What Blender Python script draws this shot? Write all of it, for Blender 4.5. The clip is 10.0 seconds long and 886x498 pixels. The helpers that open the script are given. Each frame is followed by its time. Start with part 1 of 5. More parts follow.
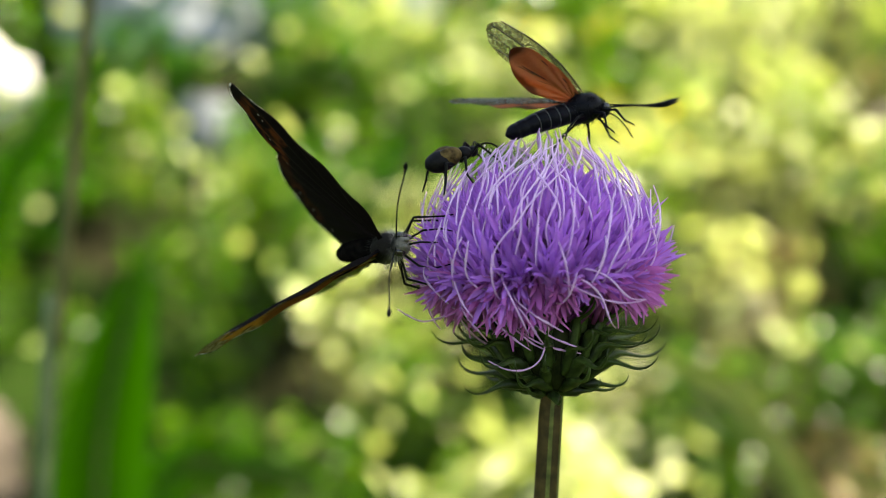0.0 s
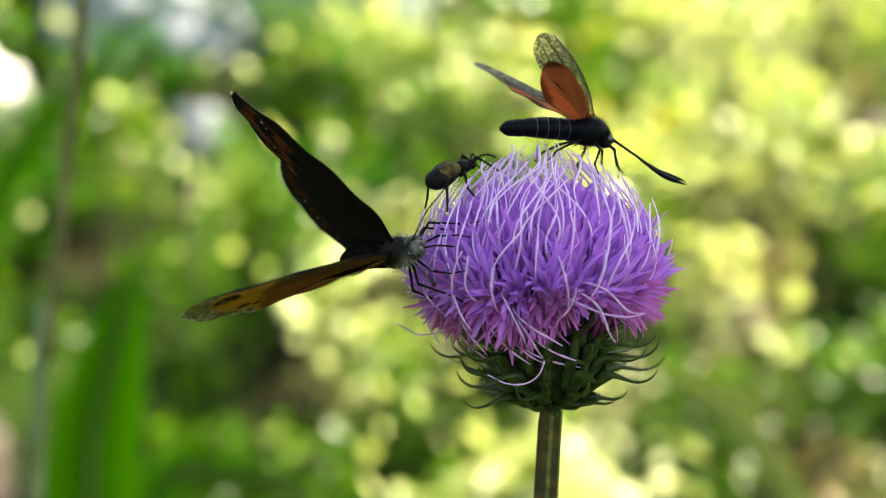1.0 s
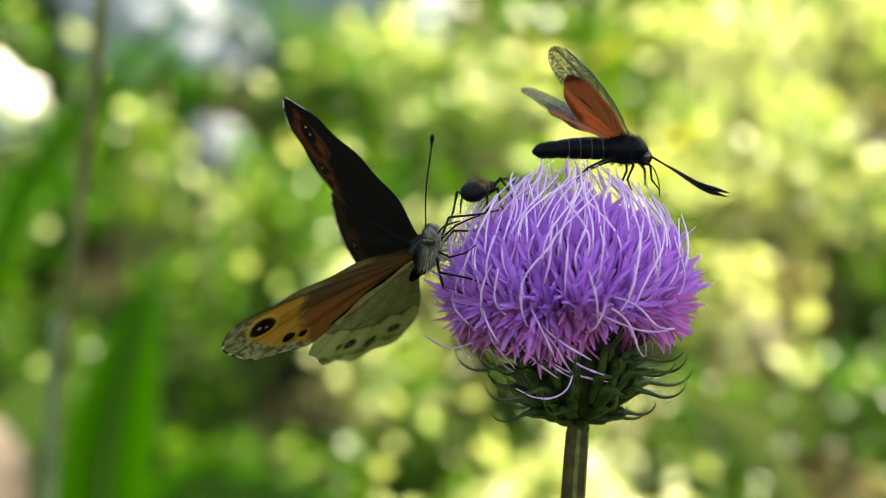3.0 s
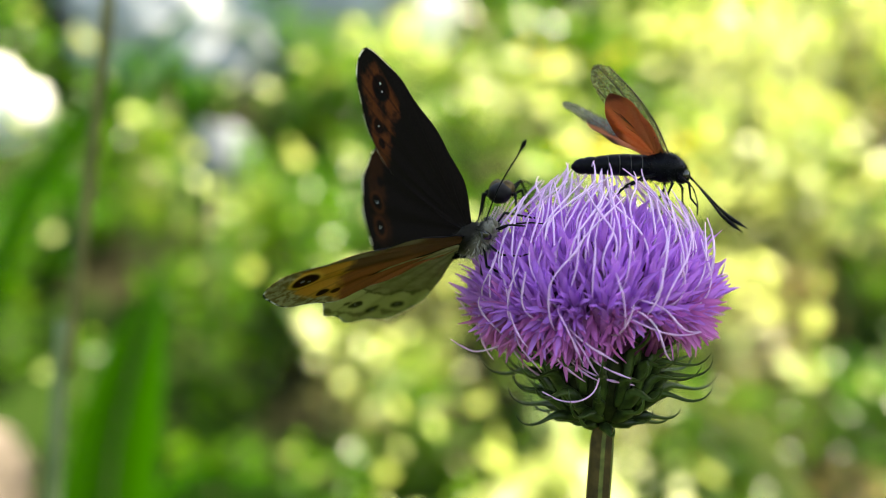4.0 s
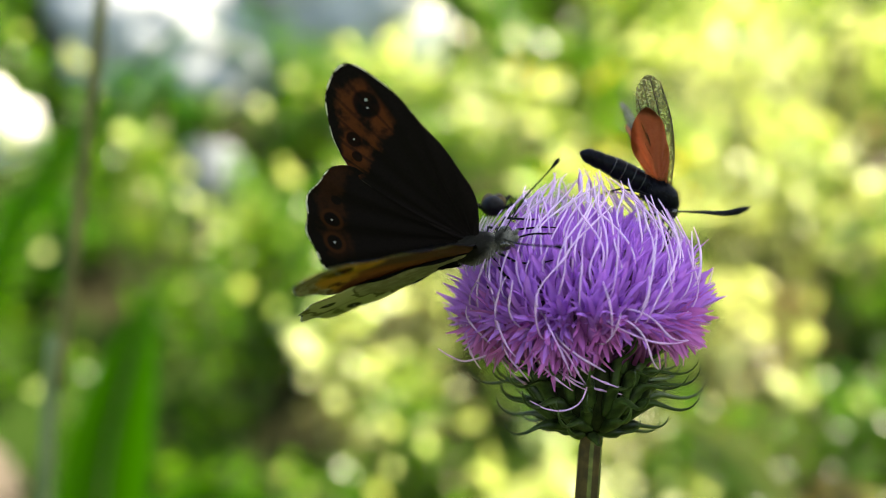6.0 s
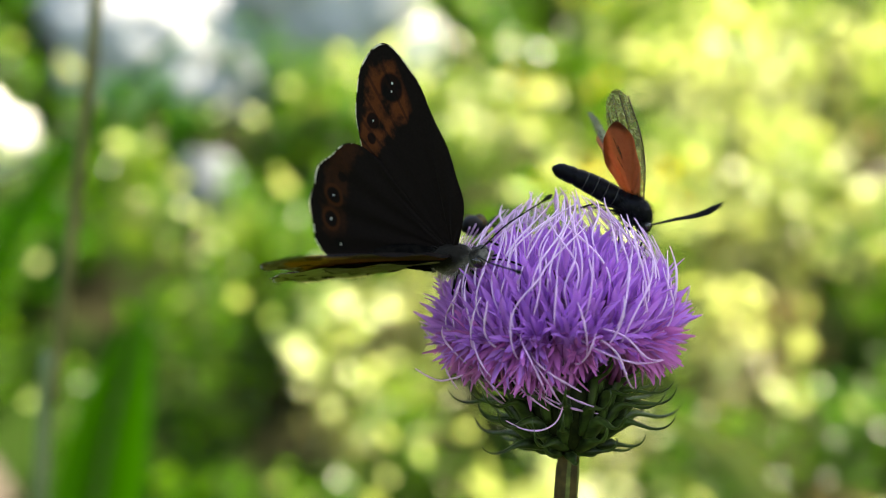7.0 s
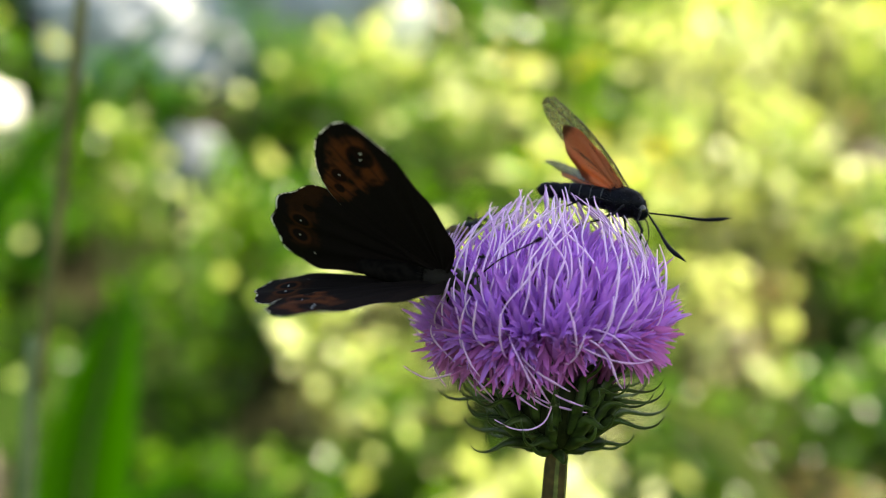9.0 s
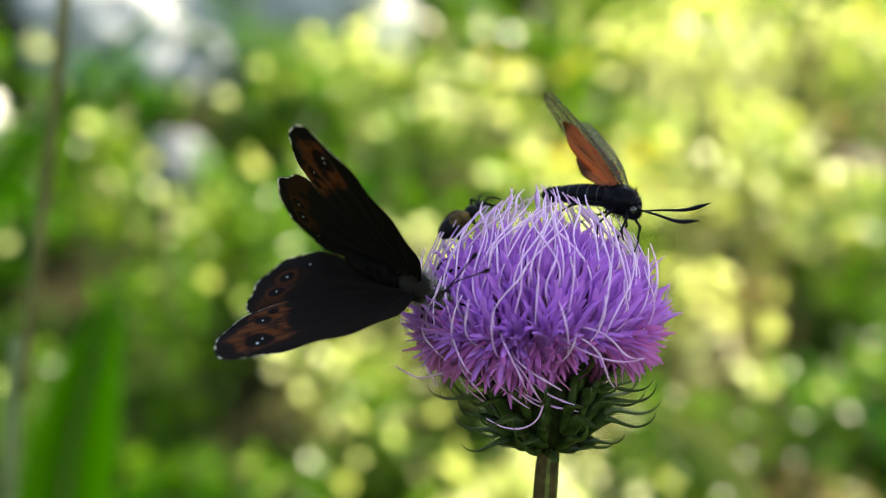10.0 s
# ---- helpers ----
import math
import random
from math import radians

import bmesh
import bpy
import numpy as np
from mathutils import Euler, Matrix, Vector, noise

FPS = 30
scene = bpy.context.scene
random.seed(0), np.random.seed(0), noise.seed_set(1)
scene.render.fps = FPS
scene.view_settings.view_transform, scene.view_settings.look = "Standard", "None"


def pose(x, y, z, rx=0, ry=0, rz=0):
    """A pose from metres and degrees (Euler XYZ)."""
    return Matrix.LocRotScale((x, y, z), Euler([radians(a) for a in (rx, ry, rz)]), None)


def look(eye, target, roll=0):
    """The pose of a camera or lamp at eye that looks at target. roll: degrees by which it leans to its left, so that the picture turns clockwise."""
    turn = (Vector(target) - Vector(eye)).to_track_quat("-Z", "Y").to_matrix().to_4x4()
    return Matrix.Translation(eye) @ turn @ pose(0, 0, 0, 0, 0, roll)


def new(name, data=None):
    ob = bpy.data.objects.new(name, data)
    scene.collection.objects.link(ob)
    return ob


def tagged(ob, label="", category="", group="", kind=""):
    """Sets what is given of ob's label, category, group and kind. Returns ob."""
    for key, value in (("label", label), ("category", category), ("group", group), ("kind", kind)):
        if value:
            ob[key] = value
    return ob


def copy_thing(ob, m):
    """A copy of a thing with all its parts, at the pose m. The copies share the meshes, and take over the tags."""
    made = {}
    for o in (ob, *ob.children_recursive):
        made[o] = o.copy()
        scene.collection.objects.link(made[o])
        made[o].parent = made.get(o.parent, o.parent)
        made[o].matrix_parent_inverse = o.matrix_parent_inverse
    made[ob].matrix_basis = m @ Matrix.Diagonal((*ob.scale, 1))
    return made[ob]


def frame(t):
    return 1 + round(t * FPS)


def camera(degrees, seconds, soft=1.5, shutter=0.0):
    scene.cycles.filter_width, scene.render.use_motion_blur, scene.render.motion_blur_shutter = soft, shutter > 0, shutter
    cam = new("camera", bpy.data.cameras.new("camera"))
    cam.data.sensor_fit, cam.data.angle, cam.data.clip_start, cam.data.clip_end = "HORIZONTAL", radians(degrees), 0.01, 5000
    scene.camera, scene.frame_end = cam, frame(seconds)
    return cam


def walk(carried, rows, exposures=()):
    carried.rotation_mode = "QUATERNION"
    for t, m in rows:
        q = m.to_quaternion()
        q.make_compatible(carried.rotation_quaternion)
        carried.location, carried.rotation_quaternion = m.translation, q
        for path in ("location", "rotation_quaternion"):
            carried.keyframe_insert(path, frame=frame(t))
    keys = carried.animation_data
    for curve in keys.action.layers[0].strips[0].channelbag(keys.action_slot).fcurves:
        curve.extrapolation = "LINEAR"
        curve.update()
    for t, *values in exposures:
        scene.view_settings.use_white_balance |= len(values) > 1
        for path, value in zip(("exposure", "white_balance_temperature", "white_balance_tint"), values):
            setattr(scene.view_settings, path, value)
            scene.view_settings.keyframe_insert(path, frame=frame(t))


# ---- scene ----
cam = camera(38.9, 10.0, 1.0)
cam.data.dof.use_dof = True
cam.data.dof.focus_distance = 0.167
cam.data.dof.aperture_fstop = 11.0
ROWS = [
    (0, 0.6207, -0.52, -1.66, 0.62),
    (0.2, 0.6202, -0.66, -1.65, 0.60),
    (0.5, 0.6202, -0.87, -1.63, 0.58),
    (0.8, 0.6209, -0.86, -1.45, 0.59),
    (1, 0.6216, -0.86, -1.34, 0.59),
    (1.5, 0.6195, -0.59, -0.72, 0.66),
    (2, 0.6210, -0.58, -0.92, 0.30),
    (2.2, 0.6197, -0.50, -0.85, 0.26),
    (3.3, 0.6215, -0.06, -0.49, 0.06),
    (3.5, 0.6194, 0.02, -0.43, 0.03),
    (3.8, 0.6195, 0.02, -0.35, 0.02),
    (4, 0.6208, 0.03, -0.30, 0.01),
    (4.2, 0.6213, 0.02, -0.18, 0.01),
    (4.5, 0.6200, -0.00, -0.00, -0.00),
    (4.8, 0.6185, -0.06, 0.09, -0.14),
    (5, 0.6194, -0.11, 0.15, -0.23),
    (5.2, 0.6207, -0.16, 0.26, -0.14),
    (5.5, 0.6207, -0.24, 0.42, -0.00),
    (5.7, 0.6193, -0.28, 0.48, 0.04),
    (6.8, 0.6207, -0.53, 0.84, 0.26),
    (7, 0.6212, -0.57, 0.90, 0.30),
    (7.2, 0.6244, -0.64, 0.90, 0.32),
    (7.3, 0.6256, -0.67, 0.91, 0.32),
    (7.5, 0.6278, -0.74, 0.91, 0.34),
    (7.8, 0.6234, -0.95, 0.80, 0.28),
    (8, 0.6217, -1.10, 0.73, 0.24),
    (8.2, 0.6228, -1.24, 0.57, 0.26),
    (8.5, 0.6260, -1.45, 0.33, 0.28),
    (8.8, 0.6259, -1.28, 0.03, 0.16),
    (9, 0.6241, -1.16, -0.17, 0.08),
    (9.2, 0.6221, -1.41, -0.02, 0.12),
    (9.5, 0.6224, -1.79, 0.20, 0.17),
    (10, 0.6234, -1.86, 0.02, 0.12),
]
walk(cam, [(t, pose(0, 0, z, 90 + pitch, roll, yaw)) for t, z, yaw, pitch, roll in ROWS],
     exposures=[(0.0, 2.40, 8200, 8), (0.5, 2.66, 8200, 8), (2.0, 2.54, 8200, 8), (4.5, 2.80, 8200, 8), (7.0, 2.60, 8200, 8), (10.0, 2.50, 8200, 8)])

# ---- light ----
SUN_UP, SUN_TURN = 58.0, 75.0
world = bpy.data.worlds.new("world")
scene.world = world
world.use_nodes = True
wn = world.node_tree.nodes
sky = wn.new("ShaderNodeTexSky")
sky.sky_type = "NISHITA"
sky.sun_disc = False
sky.sun_elevation = radians(SUN_UP)
sky.sun_rotation = radians(SUN_TURN)
wn["Background"].inputs["Strength"].default_value = 0.11
world.node_tree.links.new(sky.outputs[0], wn["Background"].inputs["Color"])
sun = new("sun", bpy.data.lights.new("sun", "SUN"))
sun.data.energy = 5.0
sun.data.angle = radians(0.5)
sun.data.color = (1.0, 0.95, 0.85)
sun_dir = Vector((math.sin(radians(SUN_TURN)) * math.cos(radians(SUN_UP)), math.cos(radians(SUN_TURN)) * math.cos(radians(SUN_UP)), math.sin(radians(SUN_UP))))
sun.matrix_world = look(sun_dir * 30, (0, 0, 0))


# ---- materials ----
class Nodes:
    """A short way to write node materials."""

    def __init__(self, name):
        self.mat = bpy.data.materials.new(name)
        self.mat.use_nodes = True
        self.tree = self.mat.node_tree
        self.bsdf = self.tree.nodes["Principled BSDF"]
        self.out = self.tree.nodes["Material Output"]

    def link(self, a, b):
        self.tree.links.new(a, b)

    def put(self, socket, value):
        if hasattr(value, "is_linked"):
            self.link(value, socket)
        elif hasattr(socket, "default_value"):
            socket.default_value = (*value, 1.0) if isinstance(value, tuple) and len(value) == 3 and socket.type == "RGBA" else value

    def noise(self, scale, detail=3.0, rough=0.55, space="Object"):
        co = self.tree.nodes.new("ShaderNodeTexCoord")
        n = self.tree.nodes.new("ShaderNodeTexNoise")
        n.inputs["Scale"].default_value = scale
        n.inputs["Detail"].default_value = detail
        n.inputs["Roughness"].default_value = rough
        self.link(co.outputs[space], n.inputs["Vector"])
        return n.outputs["Fac"]

    def axis(self, i):
        co = self.tree.nodes.new("ShaderNodeTexCoord")
        s = self.tree.nodes.new("ShaderNodeSeparateXYZ")
        self.link(co.outputs["Object"], s.inputs[0])
        return s.outputs[i]

    def math(self, op, a, b=0.0, clamp=False):
        n = self.tree.nodes.new("ShaderNodeMath")
        n.operation, n.use_clamp = op, clamp
        self.put(n.inputs[0], a)
        self.put(n.inputs[1], b)
        return n.outputs[0]

    def step(self, v, lo, hi):
        n = self.tree.nodes.new("ShaderNodeMapRange")
        n.interpolation_type = "SMOOTHSTEP"
        self.put(n.inputs["Value"], v)
        self.put(n.inputs["From Min"], lo)
        self.put(n.inputs["From Max"], hi)
        return n.outputs["Result"]

    def mix(self, f, a, b):
        n = self.tree.nodes.new("ShaderNodeMix")
        n.data_type = "RGBA"
        self.put(n.inputs[0], f)
        self.put(n.inputs[6], a)
        self.put(n.inputs[7], b)
        return n.outputs[2]

    def chance(self):
        return self.tree.nodes.new("ShaderNodeObjectInfo").outputs["Random"]

    def island(self):
        return self.tree.nodes.new("ShaderNodeNewGeometry").outputs["Random Per Island"]

    def bump(self, height, strength, distance):
        n = self.tree.nodes.new("ShaderNodeBump")
        n.inputs["Strength"].default_value = strength
        n.inputs["Distance"].default_value = distance
        self.link(height, n.inputs["Height"])
        self.link(n.outputs[0], self.bsdf.inputs["Normal"])

    def base(self, colour, rough=0.6, spec=0.4, metal=0.0):
        self.put(self.bsdf.inputs["Base Color"], colour)
        self.put(self.bsdf.inputs["Roughness"], rough)
        self.put(self.bsdf.inputs["Specular IOR Level"], spec)
        self.put(self.bsdf.inputs["Metallic"], metal)
        return self

    def thin(self, colour, share):
        """Lets part of the light through, as a petal or a leaf does."""
        tr = self.tree.nodes.new("ShaderNodeBsdfTranslucent")
        self.put(tr.inputs["Color"], colour)
        m = self.tree.nodes.new("ShaderNodeMixShader")
        self.put(m.inputs[0], share)
        self.link(self.bsdf.outputs[0], m.inputs[1])
        self.link(tr.outputs[0], m.inputs[2])
        self.link(m.outputs[0], self.out.inputs["Surface"])
        return self

    def clear(self, share):
        """Adds a share of plain see-through between the scales of a wing."""
        src = self.out.inputs["Surface"].links[0].from_socket
        t = self.tree.nodes.new("ShaderNodeBsdfTransparent")
        m = self.tree.nodes.new("ShaderNodeMixShader")
        self.put(m.inputs[0], share)
        self.link(src, m.inputs[1])
        self.link(t.outputs[0], m.inputs[2])
        self.link(m.outputs[0], self.out.inputs["Surface"])
        return self


def leaf_material(name, dark, light, share=0.45, scale=40.0, few=3.0):
    """Leaves of one herb: most are dark, a few painted pale as if sunlit; light shines through them in their darker
    green.
    """
    n = Nodes(name)
    c = n.mix(n.math("POWER", n.island(), few), dark, light)
    c = n.mix(n.math("MULTIPLY", n.noise(scale), 0.5), c, tuple(v * 0.55 for v in dark))
    n.base(c, 0.30, 0.36)
    n.thin(n.mix(0.5, c, tuple(min(1.0, v * 2.2) for v in dark)), share)
    return n.mat


def floret_material():
    n = Nodes("floret_violet")
    # violet at the mouth, magenta down the tube
    along = n.step(n.axis(2), 0.008, 0.0165)
    c = n.mix(along, (0.43, 0.06, 0.40), (0.56, 0.21, 0.77))
    c = n.mix(n.math("MULTIPLY", n.chance(), 0.40), c, (0.62, 0.20, 0.68))
    c = n.mix(n.math("MULTIPLY", n.noise(900.0), 0.35), c, (0.64, 0.36, 0.78))
    n.base(c, 0.55, 0.12)
    n.thin(c, 0.4)
    return n.mat


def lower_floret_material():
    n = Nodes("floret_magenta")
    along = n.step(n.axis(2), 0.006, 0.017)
    # magenta of the lower florets, darkened for the soft shade low on the head
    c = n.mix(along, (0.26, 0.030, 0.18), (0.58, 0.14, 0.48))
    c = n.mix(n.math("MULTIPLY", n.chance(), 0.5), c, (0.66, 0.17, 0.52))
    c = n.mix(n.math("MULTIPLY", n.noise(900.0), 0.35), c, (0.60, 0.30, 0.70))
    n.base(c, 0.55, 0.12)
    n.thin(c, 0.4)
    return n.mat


def style_material():
    n = Nodes("style_lilac")
    c = n.mix(n.chance(), (0.78, 0.50, 0.80), (0.88, 0.66, 0.86))
    # darker lilac low on the head, soft top light painted by height
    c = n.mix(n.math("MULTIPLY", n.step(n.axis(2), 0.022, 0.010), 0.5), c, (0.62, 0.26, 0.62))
    c = n.mix(n.math("MULTIPLY", n.noise(1500.0), 0.3), c, (0.66, 0.38, 0.72))
    n.base(c, 0.5, 0.15)
    n.thin(c, 0.3)
    return n.mat


def plain(name, dark, light, scale, rough=0.5, spec=0.4, bump=0.0, dist=0.0002):
    n = Nodes(name)
    h = n.noise(scale, 5.0)
    n.base(n.mix(n.step(h, 0.3, 0.7), dark, light), rough, spec)
    if bump:
        n.bump(h, bump, dist)
    return n.mat


def spots(n, c, x, y, rings):
    """Lays round marks on a wing: (x, y, outer radius, stretch, colour) in mm of the wing's own plane."""
    for sx, sy, r, k, col in rings:
        dx = n.math("MULTIPLY", n.math("SUBTRACT", x, sx * 0.001), k)
        dy = n.math("SUBTRACT", y, sy * 0.001)
        d = n.math("SQRT", n.math("ADD", n.math("MULTIPLY", dx, dx), n.math("MULTIPLY", dy, dy)))
        c = n.mix(n.step(d, r * 0.00115, r * 0.00085), c, col)
    return c


BLACK, PUPIL = (0.006, 0.005, 0.005), (0.55, 0.56, 0.58)


def wing_material(name, fore, dorsal):
    """Satyr wing: brown-black above with a rusty band and white-centred eyespots; paler below."""
    n = Nodes(name)
    x = n.math("MULTIPLY", n.axis(0), -1.0)  # towards the tail
    y = n.math("ABSOLUTE", n.axis(1))  # along the span
    rad = n.math("SQRT", n.math("ADD", n.math("MULTIPLY", x, x), n.math("MULTIPLY", y, y)))
    wob = n.math("MULTIPLY", n.math("SUBTRACT", n.noise(420.0, 4.0), 0.5), 0.0045)
    r = n.math("ADD", rad, wob)
    fine = n.noise(2600.0, 4.0)
    ratio = n.math("DIVIDE", n.math("ADD", x, 0.004), n.math("ADD", rad, 0.004))
    vein = n.step(n.math("SINE", n.math("MULTIPLY", ratio, 62.0)), 0.72, 0.96)
    lat = n.math("ADD", y, wob)
    # how far out towards the outer margin
    margin = n.math("ADD", n.math("MULTIPLY", lat, 0.618), n.math("MULTIPLY", x, 0.786))
    if fore and dorsal:
        c = n.mix(fine, (0.004, 0.003, 0.003), (0.011, 0.008, 0.007))
        inner = n.math("ADD", lat, n.math("MULTIPLY", x, 0.40))
        band = n.math("MULTIPLY", n.step(inner, 0.0180, 0.0194), n.step(lat, 0.0272, 0.0256))
        band = n.math("MULTIPLY", band, n.step(margin, 0.0189, 0.0179))
        band = n.math("MULTIPLY", n.math("MULTIPLY", band, n.step(x, -0.0034, -0.0020)), n.step(n.noise(380.0, 4.0), 0.30, 0.56))
        band = n.math("MULTIPLY", band, n.math("SUBTRACT", 1.0, n.math("MULTIPLY", vein, 0.55)))
        c = n.mix(n.math("MULTIPLY", band, 0.95), c, n.mix(fine, (0.058, 0.018, 0.008), (0.115, 0.035, 0.013)))
        c = spots(n, c, x, y, [(-0.5, 23.3, 1.95, 1.0, BLACK), (-0.8, 23.8, 0.19, 1.0, PUPIL), (-0.2, 22.8, 0.13, 1.0, PUPIL),
                               (5.2, 20.0, 1.15, 1.0, BLACK), (5.2, 20.0, 0.13, 1.0, PUPIL), (6.5, 17.8, 0.8, 1.0, BLACK)])
        glow, share = (0.16, 0.045, 0.012), n.math("MULTIPLY", band, 0.14)
    elif fore:
        c = n.mix(n.step(n.math("ADD", x, wob), -0.0012, 0.0030), n.mix(fine, (0.060, 0.030, 0.016), (0.11, 0.055, 0.030)), n.mix(fine, (0.15, 0.048, 0.016), (0.24, 0.080, 0.026)))
        c = n.mix(n.step(lat, 0.0165, 0.0185), c, n.mix(fine, (0.60, 0.26, 0.040), (0.76, 0.38, 0.07)))
        c = n.mix(n.math("MULTIPLY", vein, 0.35), c, (0.10, 0.05, 0.02))
        edge = n.step(n.math("MAXIMUM", n.math("SUBTRACT", margin, 0.0003), n.math("MULTIPLY", n.math("SUBTRACT", lat, 0.0002), 0.715)), 0.0170, 0.0179)
        c = n.mix(edge, c, n.mix(n.step(n.noise(900.0, 4.0), 0.40, 0.58), (0.13, 0.11, 0.05), (0.50, 0.46, 0.25)))
        c = n.mix(n.step(x, -0.0030, -0.0042), c, (0.16, 0.13, 0.08))
        c = spots(n, c, x, y, [(-0.5, 23.3, 2.5, 1.0, (0.80, 0.45, 0.08)), (-0.5, 23.3, 1.95, 1.0, BLACK), (-0.8, 23.8, 0.32, 1.0, PUPIL), (-0.2, 22.8, 0.26, 1.0, PUPIL),
                               (5.2, 20.0, 1.0, 1.0, BLACK), (6.5, 17.8, 0.75, 1.0, BLACK)])
        glow, share = (0.80, 0.34, 0.06), n.math("ADD", 0.16, n.math("MULTIPLY", n.step(lat, 0.0160, 0.0185), 0.36))
    elif dorsal:
        c = n.mix(fine, (0.004, 0.003, 0.003), (0.011, 0.008, 0.007))
        band = n.math("MULTIPLY", n.step(r, 0.0185, 0.0200), n.step(r, 0.0242, 0.0226))
        band = n.math("MULTIPLY", band, n.step(y, 0.0035, 0.0070))
        c = n.mix(n.math("MULTIPLY", n.math("MULTIPLY", band, n.step(n.noise(300.0), 0.30, 0.55)), 0.85), c, n.mix(fine, (0.018, 0.008, 0.005), (0.040, 0.015, 0.007)))
        rust = (0.040, 0.014, 0.006)
        c = spots(n, c, x, y, [(18.4, 10.7, 1.8, 1.0, rust), (21.0, 7.3, 1.8, 1.0, rust), (18.4, 10.7, 1.25, 1.0, BLACK), (18.4, 10.7, 0.15, 1.0, PUPIL), (21.0, 7.3, 1.2, 1.0, BLACK), (21.0, 7.3, 0.15, 1.0, PUPIL),
                               (21.0, 3.2, 1.1, 1.0, BLACK), (21.0, 3.2, 0.17, 1.0, PUPIL), (15.6, 13.0, 0.8, 1.0, BLACK)])
        glow, share = (0.10, 0.03, 0.01), n.math("MULTIPLY", band, 0.10)
    else:
        mott = n.noise(700.0, 5.0)
        c = n.mix(n.step(mott, 0.35, 0.65), (0.25, 0.23, 0.11), (0.36, 0.33, 0.18))
        zig = n.math("ADD", r, n.math("MULTIPLY", n.noise(330.0, 2.0), 0.0032))
        c = n.mix(n.step(zig, 0.0182, 0.0186), c, n.mix(mott, (0.46, 0.44, 0.20), (0.62, 0.60, 0.32)))
        line = n.math("MULTIPLY", n.step(zig, 0.0177, 0.0181), n.step(zig, 0.0189, 0.0185))
        c = n.mix(n.math("MULTIPLY", line, 0.8), c, (0.055, 0.042, 0.020))
        rim = n.math("MULTIPLY", n.step(zig, 0.0248, 0.0252), n.step(zig, 0.0262, 0.0257))
        c = n.mix(n.math("MULTIPLY", rim, 0.75), c, (0.07, 0.055, 0.025))
        c = n.mix(n.math("MULTIPLY", vein, 0.3), c, (0.18, 0.16, 0.08))
        c = spots(n, c, x, y, [(18.4, 10.7, 1.15, 1.0, BLACK), (16.6, 12.6, 0.65, 1.0, BLACK), (21.0, 7.3, 1.2, 1.0, BLACK), (21.0, 3.2, 1.1, 1.0, BLACK), (18.4, 10.7, 0.16, 1.0, PUPIL), (21.0, 7.3, 0.16, 1.0, PUPIL), (21.0, 3.2, 0.16, 1.0, PUPIL)])
        glow, share = (0.60, 0.55, 0.25), 0.30
    n.base(c, 0.9, 0.02)
    n.bump(fine, 0.3, 0.00004)
    n.thin(n.mix(0.5, c, glow), share)
    return n.mat


def moth_wing_material(fore):
    n = Nodes("moth_forewing" if fore else "moth_hindwing")
    x = n.math("MULTIPLY", n.axis(0), -1.0)
    y = n.math("ABSOLUTE", n.axis(1))
    fine = n.noise(3000.0, 4.0)
    blot = n.noise(500.0, 3.0)
    if fore:
        c = n.mix(n.step(fine, 0.35, 0.65), (0.026, 0.022, 0.006), (0.24, 0.20, 0.06))
        red = n.math("MULTIPLY", n.step(y, 0.0105, 0.008), n.step(blot, 0.35, 0.5))
        c = n.mix(n.math("MULTIPLY", red, 0.7), c, (0.34, 0.10, 0.03))
        rim = n.math("MAXIMUM", n.step(x, -0.0002, -0.0006), n.step(n.math("ADD", y, n.math("MULTIPLY", x, 0.25)), 0.0180, 0.0187))
        c = n.mix(rim, c, (0.012, 0.010, 0.006))
        n.base(c, 0.5, 0.3)
        n.thin(n.mix(0.4, c, (0.55, 0.50, 0.22)), 0.55)
        n.clear(n.math("ADD", n.math("MULTIPLY", n.step(n.noise(2400.0, 5.0), 0.42, 0.60), 0.46), n.math("MULTIPLY", n.math("SUBTRACT", 1.0, rim), 0.26)))
    else:
        c = n.mix(fine, (0.46, 0.15, 0.065), (0.60, 0.24, 0.11))
        c = n.mix(n.math("MULTIPLY", n.step(blot, 0.45, 0.7), 0.4), c, (0.34, 0.055, 0.02))
        c = n.mix(n.step(n.math("ADD", y, n.math("MULTIPLY", blot, 0.001)), 0.0122, 0.0133), c, (0.02, 0.015, 0.012))
        c = n.mix(n.step(n.math("ADD", x, n.math("MULTIPLY", blot, 0.001)), 0.0043, 0.0051), c, (0.03, 0.018, 0.012))
        n.base(c, 0.6, 0.25)
        n.thin(n.mix(0.5, c, (0.86, 0.33, 0.13)), 0.62)
    n.bump(fine, 0.25, 0.00003)
    return n.mat


M = {}
M["floret"] = floret_material()
M["floret_low"] = lower_floret_material()
M["style"] = style_material()
M["core"] = plain("floret_base_purple", (0.07, 0.015, 0.07), (0.14, 0.035, 0.14), 600.0, 0.8)
M["bract"] = plain("bract_green", (0.008, 0.014, 0.004), (0.046, 0.074, 0.015), 420.0, 0.42, 0.28, 0.4, 0.0001)
M["cup"] = plain("cup_dark_green", (0.008, 0.011, 0.003), (0.025, 0.032, 0.008), 700.0, 0.7, 0.1)
M["stem"] = plain("stem_brown_green", (0.022, 0.015, 0.004), (0.070, 0.046, 0.012), 420.0, 0.6, 0.12, 0.4, 0.0002)
M["stem_rib"] = plain("stem_rib_green", (0.045, 0.055, 0.010), (0.13, 0.14, 0.03), 420.0, 0.5, 0.2, 0.4, 0.0002)
M["fore_top"] = wing_material("forewing_above", True, True)
M["fore_low"] = wing_material("forewing_below", True, False)
M["hind_top"] = wing_material("hindwing_above", False, True)
M["hind_low"] = wing_material("hindwing_below", False, False)
